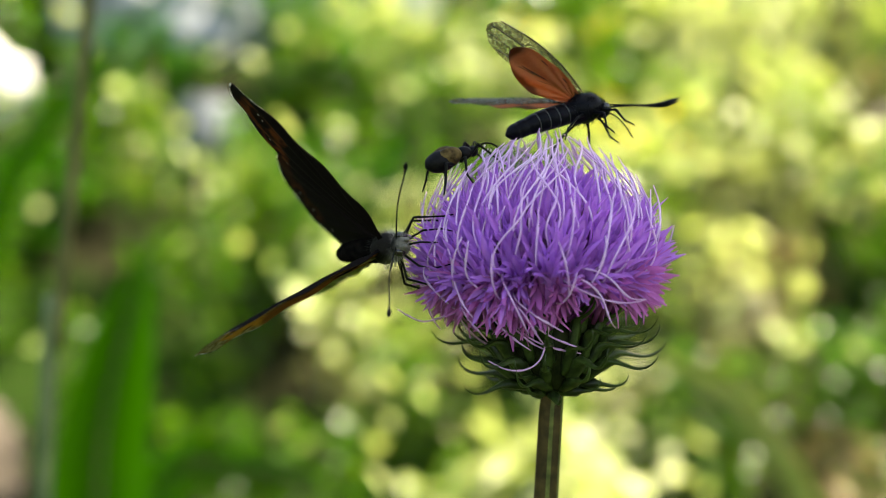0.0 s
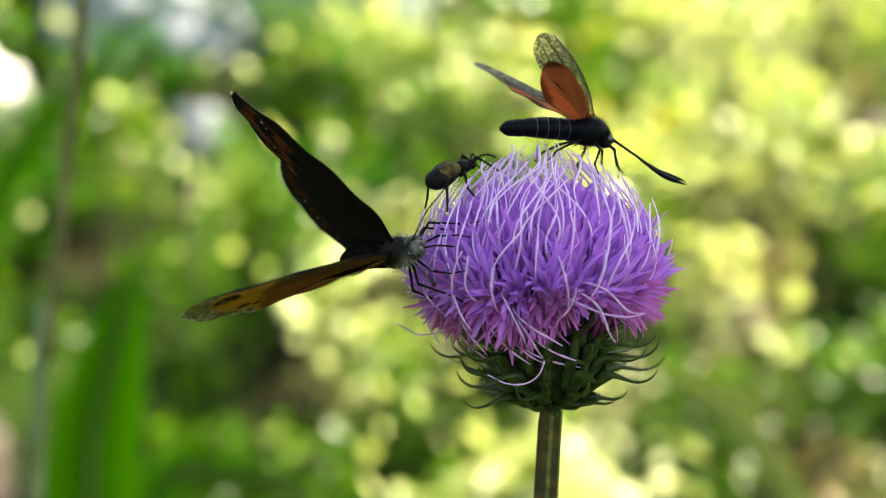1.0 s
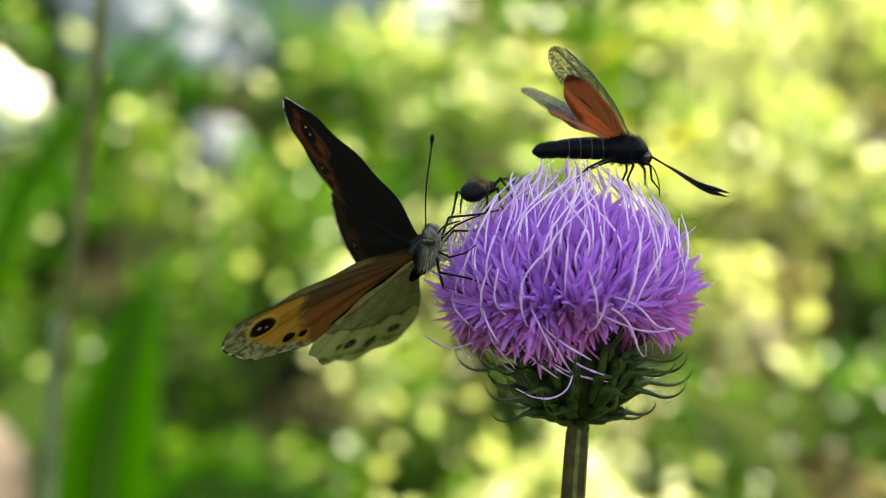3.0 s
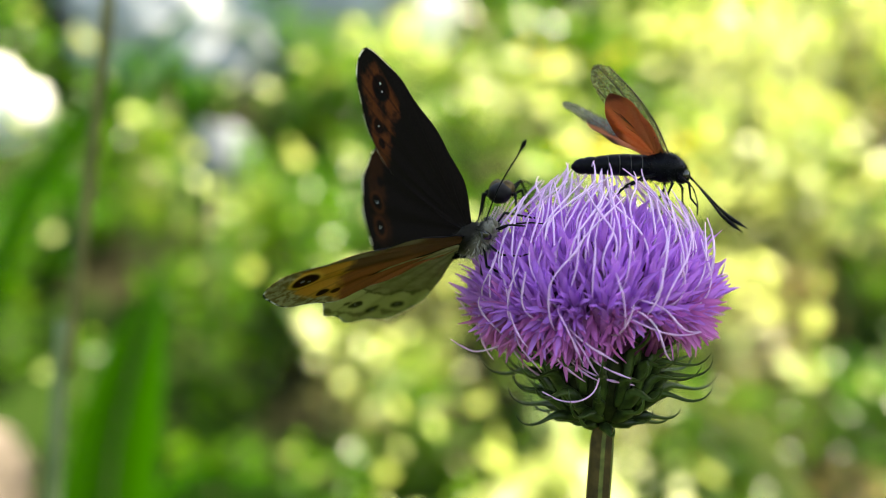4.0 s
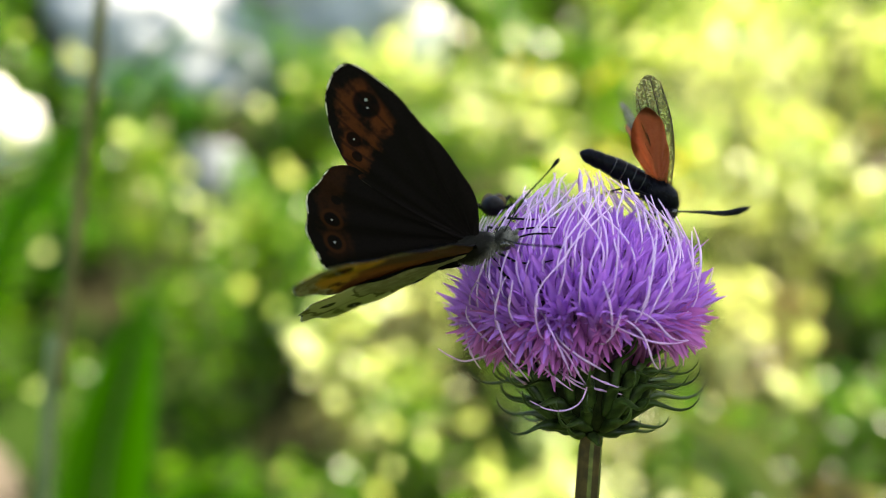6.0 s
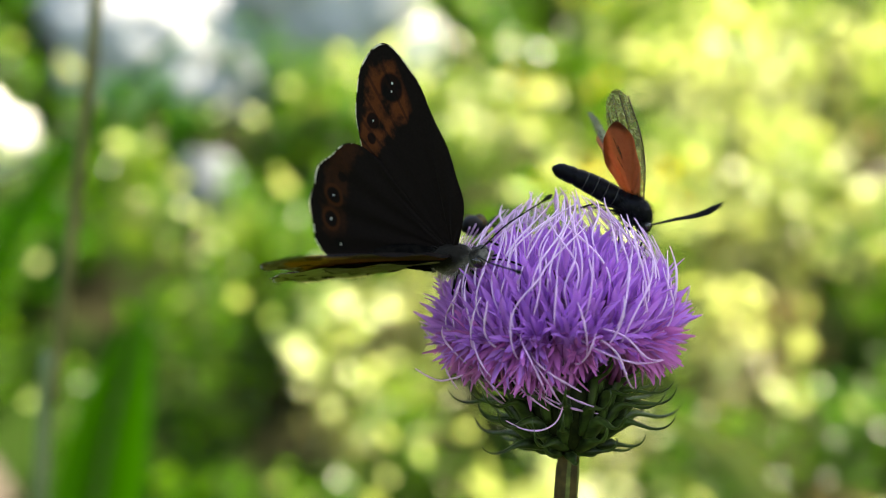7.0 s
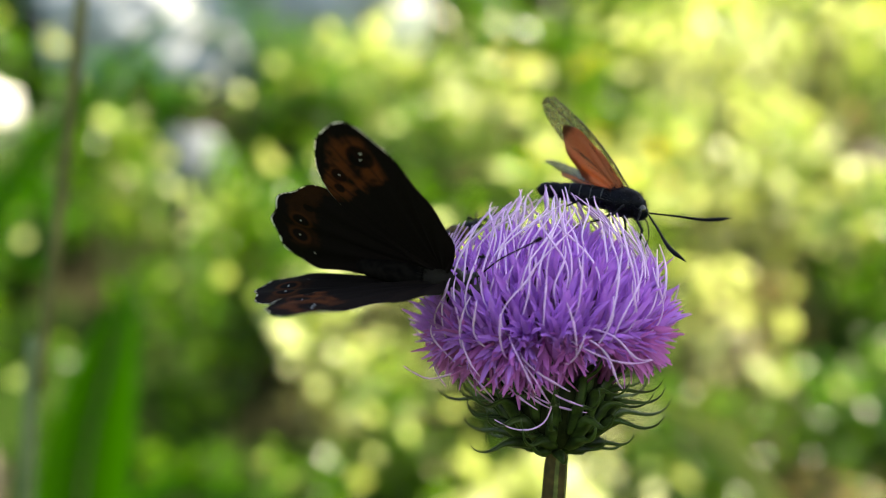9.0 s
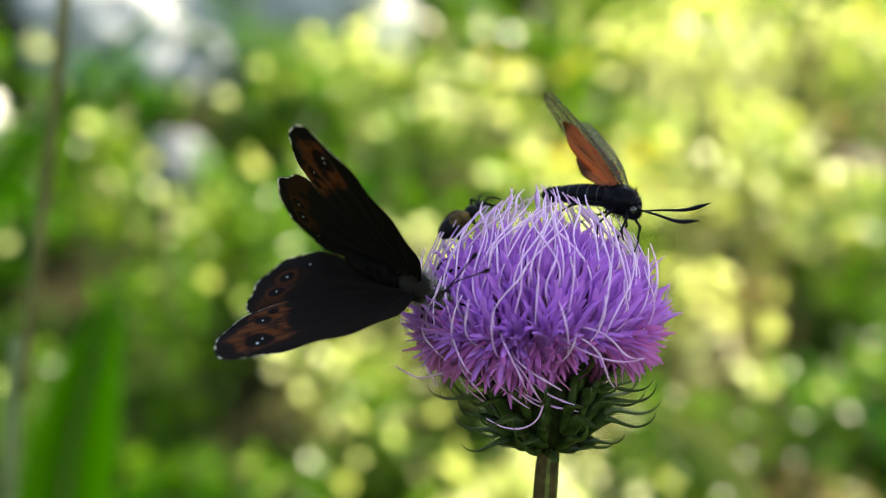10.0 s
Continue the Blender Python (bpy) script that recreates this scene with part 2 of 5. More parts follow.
fr = Nodes("wing_fringe")
fr_mask = fr.step(fr.noise(700.0, 3.0), 0.42, 0.58)
fr.base(fr.mix(fr_mask, (0.02, 0.016, 0.012), (0.62, 0.58, 0.48)), 0.8, 0.1)
fr.thin(fr.mix(fr_mask, (0.03, 0.025, 0.02), (0.85, 0.82, 0.72)), 0.55)
M["fringe"] = fr.mat


def fur_material(name, back, belly):
    """Insect fur: dark on the back, pale grey underneath."""
    n = Nodes(name)
    h = n.noise(1200.0, 4.0)
    c = n.mix(n.step(n.math("ADD", n.axis(2), n.math("MULTIPLY", h, 0.0012)), 0.0017, 0.0004), back, belly)
    n.base(n.mix(n.math("MULTIPLY", h, 0.4), c, tuple(v * 0.1 for v in belly)), 0.9, 0.1)
    n.bump(h, 0.5, 0.0001)
    return n.mat


M["fur"] = fur_material("fur_body", (0.009, 0.007, 0.005), (0.20, 0.18, 0.15))
M["hair"] = fur_material("fur_hair", (0.006, 0.005, 0.004), (0.52, 0.50, 0.44))
M["leg"] = plain("insect_leg_dark", (0.003, 0.003, 0.003), (0.008, 0.007, 0.006), 1500.0, 0.5, 0.07)
M["abdomen"] = plain("abdomen_dark", (0.002, 0.002, 0.002), (0.007, 0.006, 0.005), 900.0, 0.9, 0.0, 0.5, 0.0001)
M["eye"] = plain("insect_eye", (0.010, 0.008, 0.006), (0.03, 0.022, 0.015), 4000.0, 0.2, 0.6)
M["moth_black"] = plain("moth_body_black", (0.002, 0.002, 0.003), (0.005, 0.005, 0.007), 1400.0, 0.34, 0.045, 0.5, 0.00008)
M["moth_ring"] = plain("moth_ring_grey", (0.012, 0.012, 0.012), (0.045, 0.045, 0.042), 1400.0, 0.6)
M["moth_fore"] = moth_wing_material(True)
M["moth_hind"] = moth_wing_material(False)
mb = Nodes("moth_wing_back")
mb_fine = mb.noise(3000.0, 4.0)
mb.base(mb.mix(mb_fine, (0.03, 0.036, 0.03), (0.10, 0.115, 0.09)), 0.4, 0.4)
mb.thin((0.30, 0.28, 0.15), 0.4)
mb.clear(mb.math("ADD", mb.math("MULTIPLY", mb.step(mb.noise(2400.0, 5.0), 0.42, 0.60), 0.44), 0.24))
M["moth_back"] = mb.mat
M["vein"] = plain("wing_vein_dark", (0.02, 0.012, 0.006), (0.06, 0.03, 0.012), 900.0, 0.5)
M["elytra"] = plain("elytra_brown", (0.022, 0.014, 0.005), (0.11, 0.072, 0.024), 900.0, 0.45, 0.04, 0.3, 0.00005)
M["leaf_mid"] = leaf_material("leaf_green", (0.034, 0.106, 0.001), (0.20, 0.38, 0.015), few=4.0)
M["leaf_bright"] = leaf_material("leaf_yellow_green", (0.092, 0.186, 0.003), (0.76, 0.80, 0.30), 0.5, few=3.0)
# leaf colour raised to near white to stand for sun glints
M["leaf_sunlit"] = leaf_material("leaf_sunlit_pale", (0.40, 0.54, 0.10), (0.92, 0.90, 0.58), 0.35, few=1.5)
M["leaf_deep"] = leaf_material("leaf_deep_green", (0.014, 0.070, 0.002), (0.05, 0.17, 0.003), 0.4)
M["leaf_blade"] = leaf_material("leaf_blade_green", (0.010, 0.056, 0.001), (0.026, 0.105, 0.002), 0.45, 12.0)
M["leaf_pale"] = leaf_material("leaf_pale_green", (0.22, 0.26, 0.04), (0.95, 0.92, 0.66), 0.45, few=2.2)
M["leaf_straw"] = leaf_material("leaf_straw_green", (0.22, 0.27, 0.06), (0.66, 0.66, 0.36), 0.45, few=2.0)
M["leaf_dry"] = leaf_material("leaf_dry_brown", (0.12, 0.10, 0.025), (0.50, 0.38, 0.22), 0.35, few=2.0)
M["yellow"] = leaf_material("petal_yellow", (0.60, 0.42, 0.02), (0.80, 0.62, 0.05), 0.4)
M["herb_stem"] = plain("herb_stem_green", (0.05, 0.08, 0.02), (0.12, 0.15, 0.05), 60.0, 0.6)
M["grass_stem"] = plain("grass_stem_olive", (0.065, 0.060, 0.016), (0.14, 0.13, 0.04), 80.0, 0.7, 0.15)


def ground_material():
    n = Nodes("ground_soil")
    a, b = n.noise(3.0, 6.0), n.noise(60.0, 6.0)
    c = n.mix(n.step(a, 0.4, 0.6), (0.012, 0.012, 0.004), (0.012, 0.034, 0.002))
    c = n.mix(n.step(b, 0.5, 0.75), c, (0.030, 0.034, 0.010))
    n.base(c, 0.95, 0.1)
    n.bump(b, 0.8, 0.01)
    return n.mat


def stone_material(name, dark, light):
    n = Nodes(name)
    a, b = n.noise(18.0, 6.0), n.noise(160.0, 5.0)
    c = n.mix(n.step(a, 0.35, 0.65), dark, light)
    c = n.mix(n.math("MULTIPLY", n.step(b, 0.5, 0.8), 0.4), c, tuple(v * 0.5 for v in dark))
    n.base(c, 0.85, 0.25)
    n.bump(b, 0.5, 0.004)
    return n.mat


M["ground"] = ground_material()
M["stone"] = stone_material("limestone_pale", (0.18, 0.20, 0.22), (0.32, 0.34, 0.36))
M["stone_white"] = stone_material("limestone_white", (0.62, 0.60, 0.55), (0.82, 0.80, 0.75))
# limestone again, with bluish shade put into its base colour
M["stone_shaded"] = stone_material("limestone_shaded", (0.085, 0.10, 0.115), (0.16, 0.18, 0.205))
M["stone_warm"] = stone_material("limestone_warm", (0.062, 0.050, 0.039), (0.12, 0.10, 0.083))


# ---- mesh helpers ----
def mesh_of(name, bm, mats, smooth=True):
    me = bpy.data.meshes.new(name)
    bm.to_mesh(me)
    bm.free()
    for m in mats if isinstance(mats, (list, tuple)) else [mats]:
        me.materials.append(m)
    if smooth:
        me.polygons.foreach_set("use_smooth", [True] * len(me.polygons))
    return me


def part(name, bm, mats, parent=None, label="", smooth=True):
    ob = new(name, mesh_of(name, bm, mats, smooth))
    ob.parent = parent
    return tagged(ob, label)


def share(name, me, parent, m):
    ob = new(name, me)
    ob.parent = parent
    ob.matrix_basis = m
    return ob


def tube(bm, pts, radii, seg=7, mat=0, flat=1.0):
    """A round, tapering rod through the points; flat squeezes it across its second axis."""
    pts = [Vector(p) for p in pts]
    rings = []
    side = None
    for i, p in enumerate(pts):
        d = (pts[min(i + 1, len(pts) - 1)] - pts[max(i - 1, 0)]).normalized()
        if side is None:
            side = d.orthogonal().normalized()
        side = (side - d * side.dot(d)).normalized()
        other = d.cross(side)
        r = radii[i] if hasattr(radii, "__len__") else radii
        rings.append([bm.verts.new(p + side * r * math.cos(2 * math.pi * k / seg) + other * r * flat * math.sin(2 * math.pi * k / seg)) for k in range(seg)])
    for a, b in zip(rings, rings[1:]):
        for k in range(seg):
            f = bm.faces.new((a[k], a[(k + 1) % seg], b[(k + 1) % seg], b[k]))
            f.material_index = mat
    for ring, turn in ((rings[0], -1), (rings[-1], 1)):
        f = bm.faces.new(ring[::turn])
        f.material_index = mat
    return bm


def bend(points, n=8):
    """A smooth line through a few points (Catmull-Rom)."""
    p = [Vector(q) for q in points]
    p = [p[0] * 2 - p[1], *p, p[-1] * 2 - p[-2]]
    out = []
    for i in range(1, len(p) - 2):
        for k in range(n):
            t = k / n
            a, b, c, d = p[i - 1:i + 3]
            out.append(0.5 * (2 * b + (c - a) * t + (2 * a - 5 * b + 4 * c - d) * t * t + (3 * b - a - 3 * c + d) * t ** 3))
    return out + [p[-2]]


def egg(bm, centre, radii, seg=20, rings=14, mat=0, rough=0.0):
    """A rounded body; rough lifts its skin unevenly."""
    made = bmesh.ops.create_uvsphere(bm, u_segments=seg, v_segments=rings, radius=1.0)
    for v in made["verts"]:
        k = 1.0 + rough * noise.noise(v.co * 2.3 + Vector(centre) * 50)
        v.co = Vector((v.co.x * radii[0] * k + centre[0], v.co.y * radii[1] * k + centre[1], v.co.z * radii[2] * k + centre[2]))
    for f in {f for v in made["verts"] for f in v.link_faces}:
        f.material_index = mat


def hairs(bm, rnd, centre, radii, count, length, r=0.00004, back=0.5, mat=0):
    for _ in range(count):
        d = Vector((rnd.gauss(0, 1), rnd.gauss(0, 1), rnd.gauss(0, 1))).normalized()
        p = Vector((centre[i] + d[i] * radii[i] for i in range(3)))
        n = Vector((d[i] / radii[i] for i in range(3))).normalized()
        w = (n + Vector((-back, 0, 0)) + Vector((rnd.gauss(0, 0.25), rnd.gauss(0, 0.25), rnd.gauss(0, 0.25)))).normalized()
        k = length * rnd.uniform(0.6, 1.2)
        tube(bm, [p - n * 0.0001, p + w * k * 0.5, p + w * k + Vector((-back * k * 0.2, 0, 0))], [r, r * 0.8, r * 0.2], 3, mat)


# ---- setting: a bank of herbs behind the thistle ----
def bank(x, y):
    """Height of the ground: level under the camera, rising as a bank behind the thistle."""
    s = min(max((y - 1.0) / 0.5, 0.0), 1.0)
    s = s * s * (3 - 2 * s)
    h = s * 0.80 * (min(y, 6.5) - 1.25) if y > 1.0 else 0.0
    far = max(0.0, y - 6.5)
    return max(h, 0.0) + 0.05 * far / (1 + 0.02 * far) + 0.03 * noise.noise(Vector((x * 1.7, y * 1.7, 0))) * min(1.0, 0.3 + s)


def make_ground():
    bm = bmesh.new()
    xs = [-300, -80, -25, -10, -6, *[i * 0.1 for i in range(-40, 41)], 6, 10, 25, 80, 300]
    ys = [-300, -80, -25, -10, -5, -3, -2, *[i * 0.1 for i in range(-10, 71)], 8, 10, 15, 30, 80, 300]
    grid = [[bm.verts.new((x, y, bank(x, y))) for x in xs] for y in ys]
    for r0, r1 in zip(grid, grid[1:]):
        for i in range(len(xs) - 1):
            bm.faces.new((r0[i], r0[i + 1], r1[i + 1], r1[i]))
    return tagged(part("ground", bm, M["ground"]), "dark soil and moss bank rising behind the thistle", "ground", kind="structure")


make_ground()


def leaf_blade(bm, base, way, up, length, width, curl=0.25, rows=4, mat=0):
    """One pointed leaf with a folded midrib."""
    way, up = way.normalized(), up.normalized()
    side = way.cross(up).normalized()
    up = side.cross(way)
    line = []
    for i in range(rows + 1):
        t = i / rows
        w = width * 0.5 * math.sin(math.pi * min(1.0, 0.12 + 0.88 * t)) ** 0.8 if i < rows else 0.0
        c = base + way * length * t - up * curl * length * t * t
        line.append((bm.verts.new(c - side * w + up * w * 0.25), bm.verts.new(c), bm.verts.new(c + side * w + up * w * 0.25)))
    for a, b in zip(line, line[1:]):
        for k in (0, 1):
            f = bm.faces.new((a[k], a[k + 1], b[k + 1], b[k]))
            f.material_index = mat


def aim(at, way, out=None):
    """A pose at a point with +z along way and +x as near as it goes to out."""
    z = Vector(way).normalized()
    x = Vector(out) if out is not None else z.orthogonal()
    x = (x - z * x.dot(z)).normalized()
    return Matrix.Translation(at) @ Matrix((x, z.cross(x), z)).transposed().to_4x4()


def blossom_mesh():
    """A yellow five-petalled blossom that opens along +z."""
    bm = bmesh.new()
    for j in range(5):
        c = 2 * math.pi * j / 5
        leaf_blade(bm, Vector((0, 0, 0)), Vector((math.cos(c), math.sin(c), 0.3)), Vector((0, 0, 1)), 0.015, 0.012, 0.2, 2)
    return mesh_of("blossom", bm, M["yellow"])


def herb(seed, height, leaf, count, mat, blossoms=0, spread=0.10, label="", category="plant", sunny=0):
    """A leafy meadow herb: a few stems that branch, leaves on all of them, and blossoms on top where it flowers."""
    rnd = random.Random(seed)
    thing = new("meadow_herb")
    tagged(thing, label, category, "herbs on the bank")
    leaves = bmesh.new()
    n_stem = rnd.randint(4, 6)
    per = max(4, count // n_stem)
    for s in range(n_stem):
        a = rnd.uniform(0, 2 * math.pi)
        top = Vector((math.cos(a) * spread * rnd.uniform(0.3, 1.0), math.sin(a) * spread * rnd.uniform(0.3, 1.0), height * rnd.uniform(0.7, 1.0)))
        mid = top * 0.5 + Vector((rnd.gauss(0, 0.01), rnd.gauss(0, 0.01), 0.0))
        line = bend([(top.x * 0.1, top.y * 0.1, -0.02), mid, top], 5)
        part("stem", tube(bmesh.new(), line, [0.0016 - 0.0011 * i / (len(line) - 1) for i in range(len(line))], 5), M["herb_stem"], thing)
        for k in range(per):
            t = rnd.uniform(0.15, 1.0)
            i = min(int(t * (len(line) - 1)), len(line) - 2)
            p = line[i].lerp(line[i + 1], t * (len(line) - 1) - i)
            b = rnd.uniform(0, 2 * math.pi)
            reach = rnd.uniform(0.0, 0.35) * spread
            out = Vector((math.cos(b), math.sin(b), rnd.uniform(-0.1, 0.9)))
            leaf_blade(leaves, p + out * reach, out, Vector((rnd.gauss(0, 0.8), rnd.gauss(0, 0.8), 1)), leaf * rnd.uniform(0.6, 1.25), leaf * rnd.uniform(0.4, 0.65), rnd.uniform(0.0, 0.5), 3)
    tagged(part("foliage", leaves, mat, thing), kind="stuff")
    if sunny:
        # rounder leaves out of the top, flat to the light; sun glints painted pale
        glints = bmesh.new()
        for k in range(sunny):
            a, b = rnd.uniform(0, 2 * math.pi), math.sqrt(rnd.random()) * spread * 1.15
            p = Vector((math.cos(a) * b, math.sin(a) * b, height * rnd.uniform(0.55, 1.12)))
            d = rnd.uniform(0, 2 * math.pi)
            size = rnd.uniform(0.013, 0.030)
            leaf_blade(glints, p, Vector((math.cos(d), math.sin(d) * 0.5, 0.4)), Vector((rnd.gauss(0, 0.3), -0.7 + rnd.gauss(0, 0.3), 1)), size, size * 0.95, 0.1, 4)
        tagged(part("glint_leaves", glints, M["leaf_sunlit"], thing, "pale round leaves with sun glints put into their colour"), kind="stuff")
    flower = blossom_mesh() if blossoms else None
    for k in range(blossoms):
        a, b = rnd.uniform(0, 2 * math.pi), math.sqrt(rnd.random()) * spread
        p = Vector((math.cos(a) * b, math.sin(a) * b, height * rnd.uniform(0.85, 1.1)))
        share("blossom", flower, thing, aim(p, (rnd.gauss(0, 0.5), -0.6 + rnd.gauss(0, 0.4), 1)))
    return thing


def plant_bank():
    rnd = random.Random(5)
    kinds = [
        [herb(11 + k, 0.20 + 0.03 * k, 0.024, 190, M["leaf_mid"], 0, 0.09, "green leafy meadow herb on the bank", sunny=2) for k in range(3)],
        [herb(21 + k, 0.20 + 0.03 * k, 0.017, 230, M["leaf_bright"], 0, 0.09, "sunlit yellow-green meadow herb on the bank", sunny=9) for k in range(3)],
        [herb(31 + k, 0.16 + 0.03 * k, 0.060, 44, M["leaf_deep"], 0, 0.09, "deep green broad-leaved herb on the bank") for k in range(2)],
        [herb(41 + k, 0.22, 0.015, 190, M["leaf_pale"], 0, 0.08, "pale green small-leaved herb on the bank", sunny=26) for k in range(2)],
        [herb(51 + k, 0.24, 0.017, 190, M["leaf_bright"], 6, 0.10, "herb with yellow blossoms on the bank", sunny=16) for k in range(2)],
        [herb(61 + k, 0.18, 0.028, 80, M["leaf_dry"], 0, 0.08, "dry brown herb on the bank") for k in range(2)],
    ]
    for px, py, tall in ((0.085, 1.22, 0.455), (0.12, 1.25, 0.435), (0.055, 1.24, 0.45), (0.155, 1.27, 0.41)):
        one = herb(int(px * 1000), tall, 0.050, 110, M["leaf_straw"], 0, 0.06, "tall pale yellow-green herb at the foot of the bank")
        one.matrix_basis = pose(px, py, bank(px, py) - 0.01)
    used = set()

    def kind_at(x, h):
        """Which herb grows where, from the left of the bank to its right and from its foot upwards; paler and darker
        kinds also carry the bank's light and shade.
        """
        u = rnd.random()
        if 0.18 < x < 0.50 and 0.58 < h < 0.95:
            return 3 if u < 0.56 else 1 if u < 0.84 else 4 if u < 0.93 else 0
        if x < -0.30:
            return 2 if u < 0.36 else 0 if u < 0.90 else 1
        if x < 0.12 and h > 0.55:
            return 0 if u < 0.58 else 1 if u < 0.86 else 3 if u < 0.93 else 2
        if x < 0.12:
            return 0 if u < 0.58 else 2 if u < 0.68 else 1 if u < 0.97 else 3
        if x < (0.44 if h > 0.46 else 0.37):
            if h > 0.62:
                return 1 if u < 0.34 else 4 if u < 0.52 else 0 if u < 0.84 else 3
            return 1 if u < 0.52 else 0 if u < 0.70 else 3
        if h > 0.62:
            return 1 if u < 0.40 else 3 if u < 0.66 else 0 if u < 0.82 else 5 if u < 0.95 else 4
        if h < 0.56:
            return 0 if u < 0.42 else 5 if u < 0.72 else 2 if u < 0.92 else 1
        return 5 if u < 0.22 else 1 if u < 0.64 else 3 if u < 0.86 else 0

    y = 1.22
    while y < 3.2:
        x = -0.36 * y - 0.12
        while x < 0.36 * y + 0.14:
            px, py = x + rnd.gauss(0, 0.03), y + rnd.gauss(0, 0.03)
            h = bank(px, py)
            hollow = abs(px / py + 0.21) < 0.05 and 1.42 < py < 1.84
            bare = (hollow and rnd.random() < 0.9) or (px / py < -0.31 and (py < 1.75 or 2.0 < py < 2.25))
            rocky = px / py < -0.13 and h > 0.62 and rnd.random() < 0.22
            clear = abs(px + 0.385) < 0.06 and 2.0 < py < 2.12  # a boulder shows here
            thin = -0.05 < px / py < 0.10 and rnd.random() < 0.14
            if not bare and not rocky and not clear and not thin:
                k = kind_at(px / py * 1.6, h + 0.1) if py > 1.45 or abs(px - 0.09) > 0.16 else rnd.choice((1, 3))
                one = rnd.choice(kinds[k])
                m = pose(px, py, h - 0.01, rnd.gauss(0, 5), rnd.gauss(0, 5), rnd.uniform(0, 360))
                if one.name not in used:
                    used.add(one.name)
                    one.matrix_basis = m
                else:
                    copy_thing(one, m)
            x += 0.125
        y += 0.115
    # the bank goes on to both sides, more thinly planted
    y = 1.3
    while y < 3.9:
        for side in (-1, 1):
            x = 0.36 * min(y, 3.2) + 0.24
            while x < 2.6:
                px, py = side * (x + rnd.gauss(0, 0.05)), y + rnd.gauss(0, 0.05)
                one = rnd.choice(kinds[rnd.choice((0, 0, 1, 1, 2, 3, 5))])
                copy_thing(one, pose(px, py, bank(px, py) - 0.01, rnd.gauss(0, 5), rnd.gauss(0, 5), rnd.uniform(0, 360)))
                x += 0.42
        y += 0.42
    for group in kinds:
        for one in group:
            if one.name not in used:
                one.matrix_basis = pose(rnd.uniform(-0.5, 0.5), 3.4, bank(0, 3.4))


plant_bank()


def stone(seed, x, y, size, squash, mat, label):
    rnd = random.Random(seed)
    bm = bmesh.new()
    bmesh.ops.create_icosphere(bm, subdivisions=4, radius=1.0)
    off = Vector((seed * 3.1, seed * 1.7, 0))
    for v in bm.verts:
        k = 1 + 0.45 * noise.noise(v.co * 1.1 + off) + 0.16 * noise.noise(v.co * 3 + off)
        v.co = Vector((v.co.x * size * k, v.co.y * size * k * 0.8, v.co.z * size * squash * k))
    ob = part("stone", bm, mat)
    ob.matrix_basis = pose(x, y, bank(x, y) + size * squash * 0.35, rnd.gauss(0, 8), rnd.gauss(0, 8), rnd.uniform(0, 360))
    return tagged(ob, label, "stone", "stones on the bank")


for k, (x, y, s, q, w) in enumerate([(-0.79, 2.28, 0.09, 0.95, 2), (-0.50, 2.45, 0.20, 0.7, 0), (-0.24, 2.60, 0.22, 0.6, 0), (-0.385, 2.14, 0.07, 1.1, 3),
                                     (-0.03, 2.56, 0.10, 0.8, 2), (-0.66, 2.62, 0.16, 0.6, 0), (-0.605, 1.55, 0.10, 1.15, 1), (-0.53, 1.46, 0.04, 0.8, 1), (0.78, 2.10, 0.09, 0.9, 1), (0.66, 2.0, 0.04, 0.8, 1)]):
    stone(k + 1, x, y, s, q, (M["stone"], M["stone_warm"], M["stone_white"], M["stone_shaded"])[w], "warm pale limestone lump on the bank" if w == 1 else "white sunlit limestone lump on the bank" if w == 2 else "boulder among the herbs on the bank, coloured bluish grey for shade" if w else "pale grey limestone boulder on the bank")


def grass_blade(name, label, points, width, mat, blunt=3):
    """A long keeled blade that grows from the ground."""
    line = bend(points, 8)
    bm = bmesh.new()
    rows, spine = [], []
    for i, p in enumerate(line):
        t = i / (len(line) - 1)
        d = (line[min(i + 1, len(line) - 1)] - line[max(i - 1, 0)]).normalized()
        side = d.cross(Vector((0.2, -1, 0.1))).normalized()
        w = width * 0.5 * min(1.0, (0.35 + t * 2)) * (1 - t ** blunt) + 0.0003
        n = side.cross(d) * w * 0.35
        rows.append((bm.verts.new(p - side * w), bm.verts.new(p + n), bm.verts.new(p + side * w)))
        spine.append((p + n, p + n))
    for a, b in zip(rows, rows[1:]):
        bm.faces.new((a[0], a[1], b[1], b[0]))
        bm.faces.new((a[1], a[2], b[2], b[1]))
    bmesh.ops.solidify(bm, geom=bm.faces[:], thickness=0.0006)
    thing = tagged(new(name), label, "leaf")
    thing.location = line[0]
    blade = part("blade", bm, mat, thing)
    rib = part("midrib", tube(bmesh.new(), [(0.5 * (r[0] + r[1])) for r in spine], [width * 0.022 * (1.05 - i / len(spine)) + 0.0002 for i in range(len(spine))], 5), M["herb_stem"], thing, "pale raised midrib")
    for ob in (blade, rib):
        ob.matrix_basis = Matrix.Translation(-line[0])
    return thing


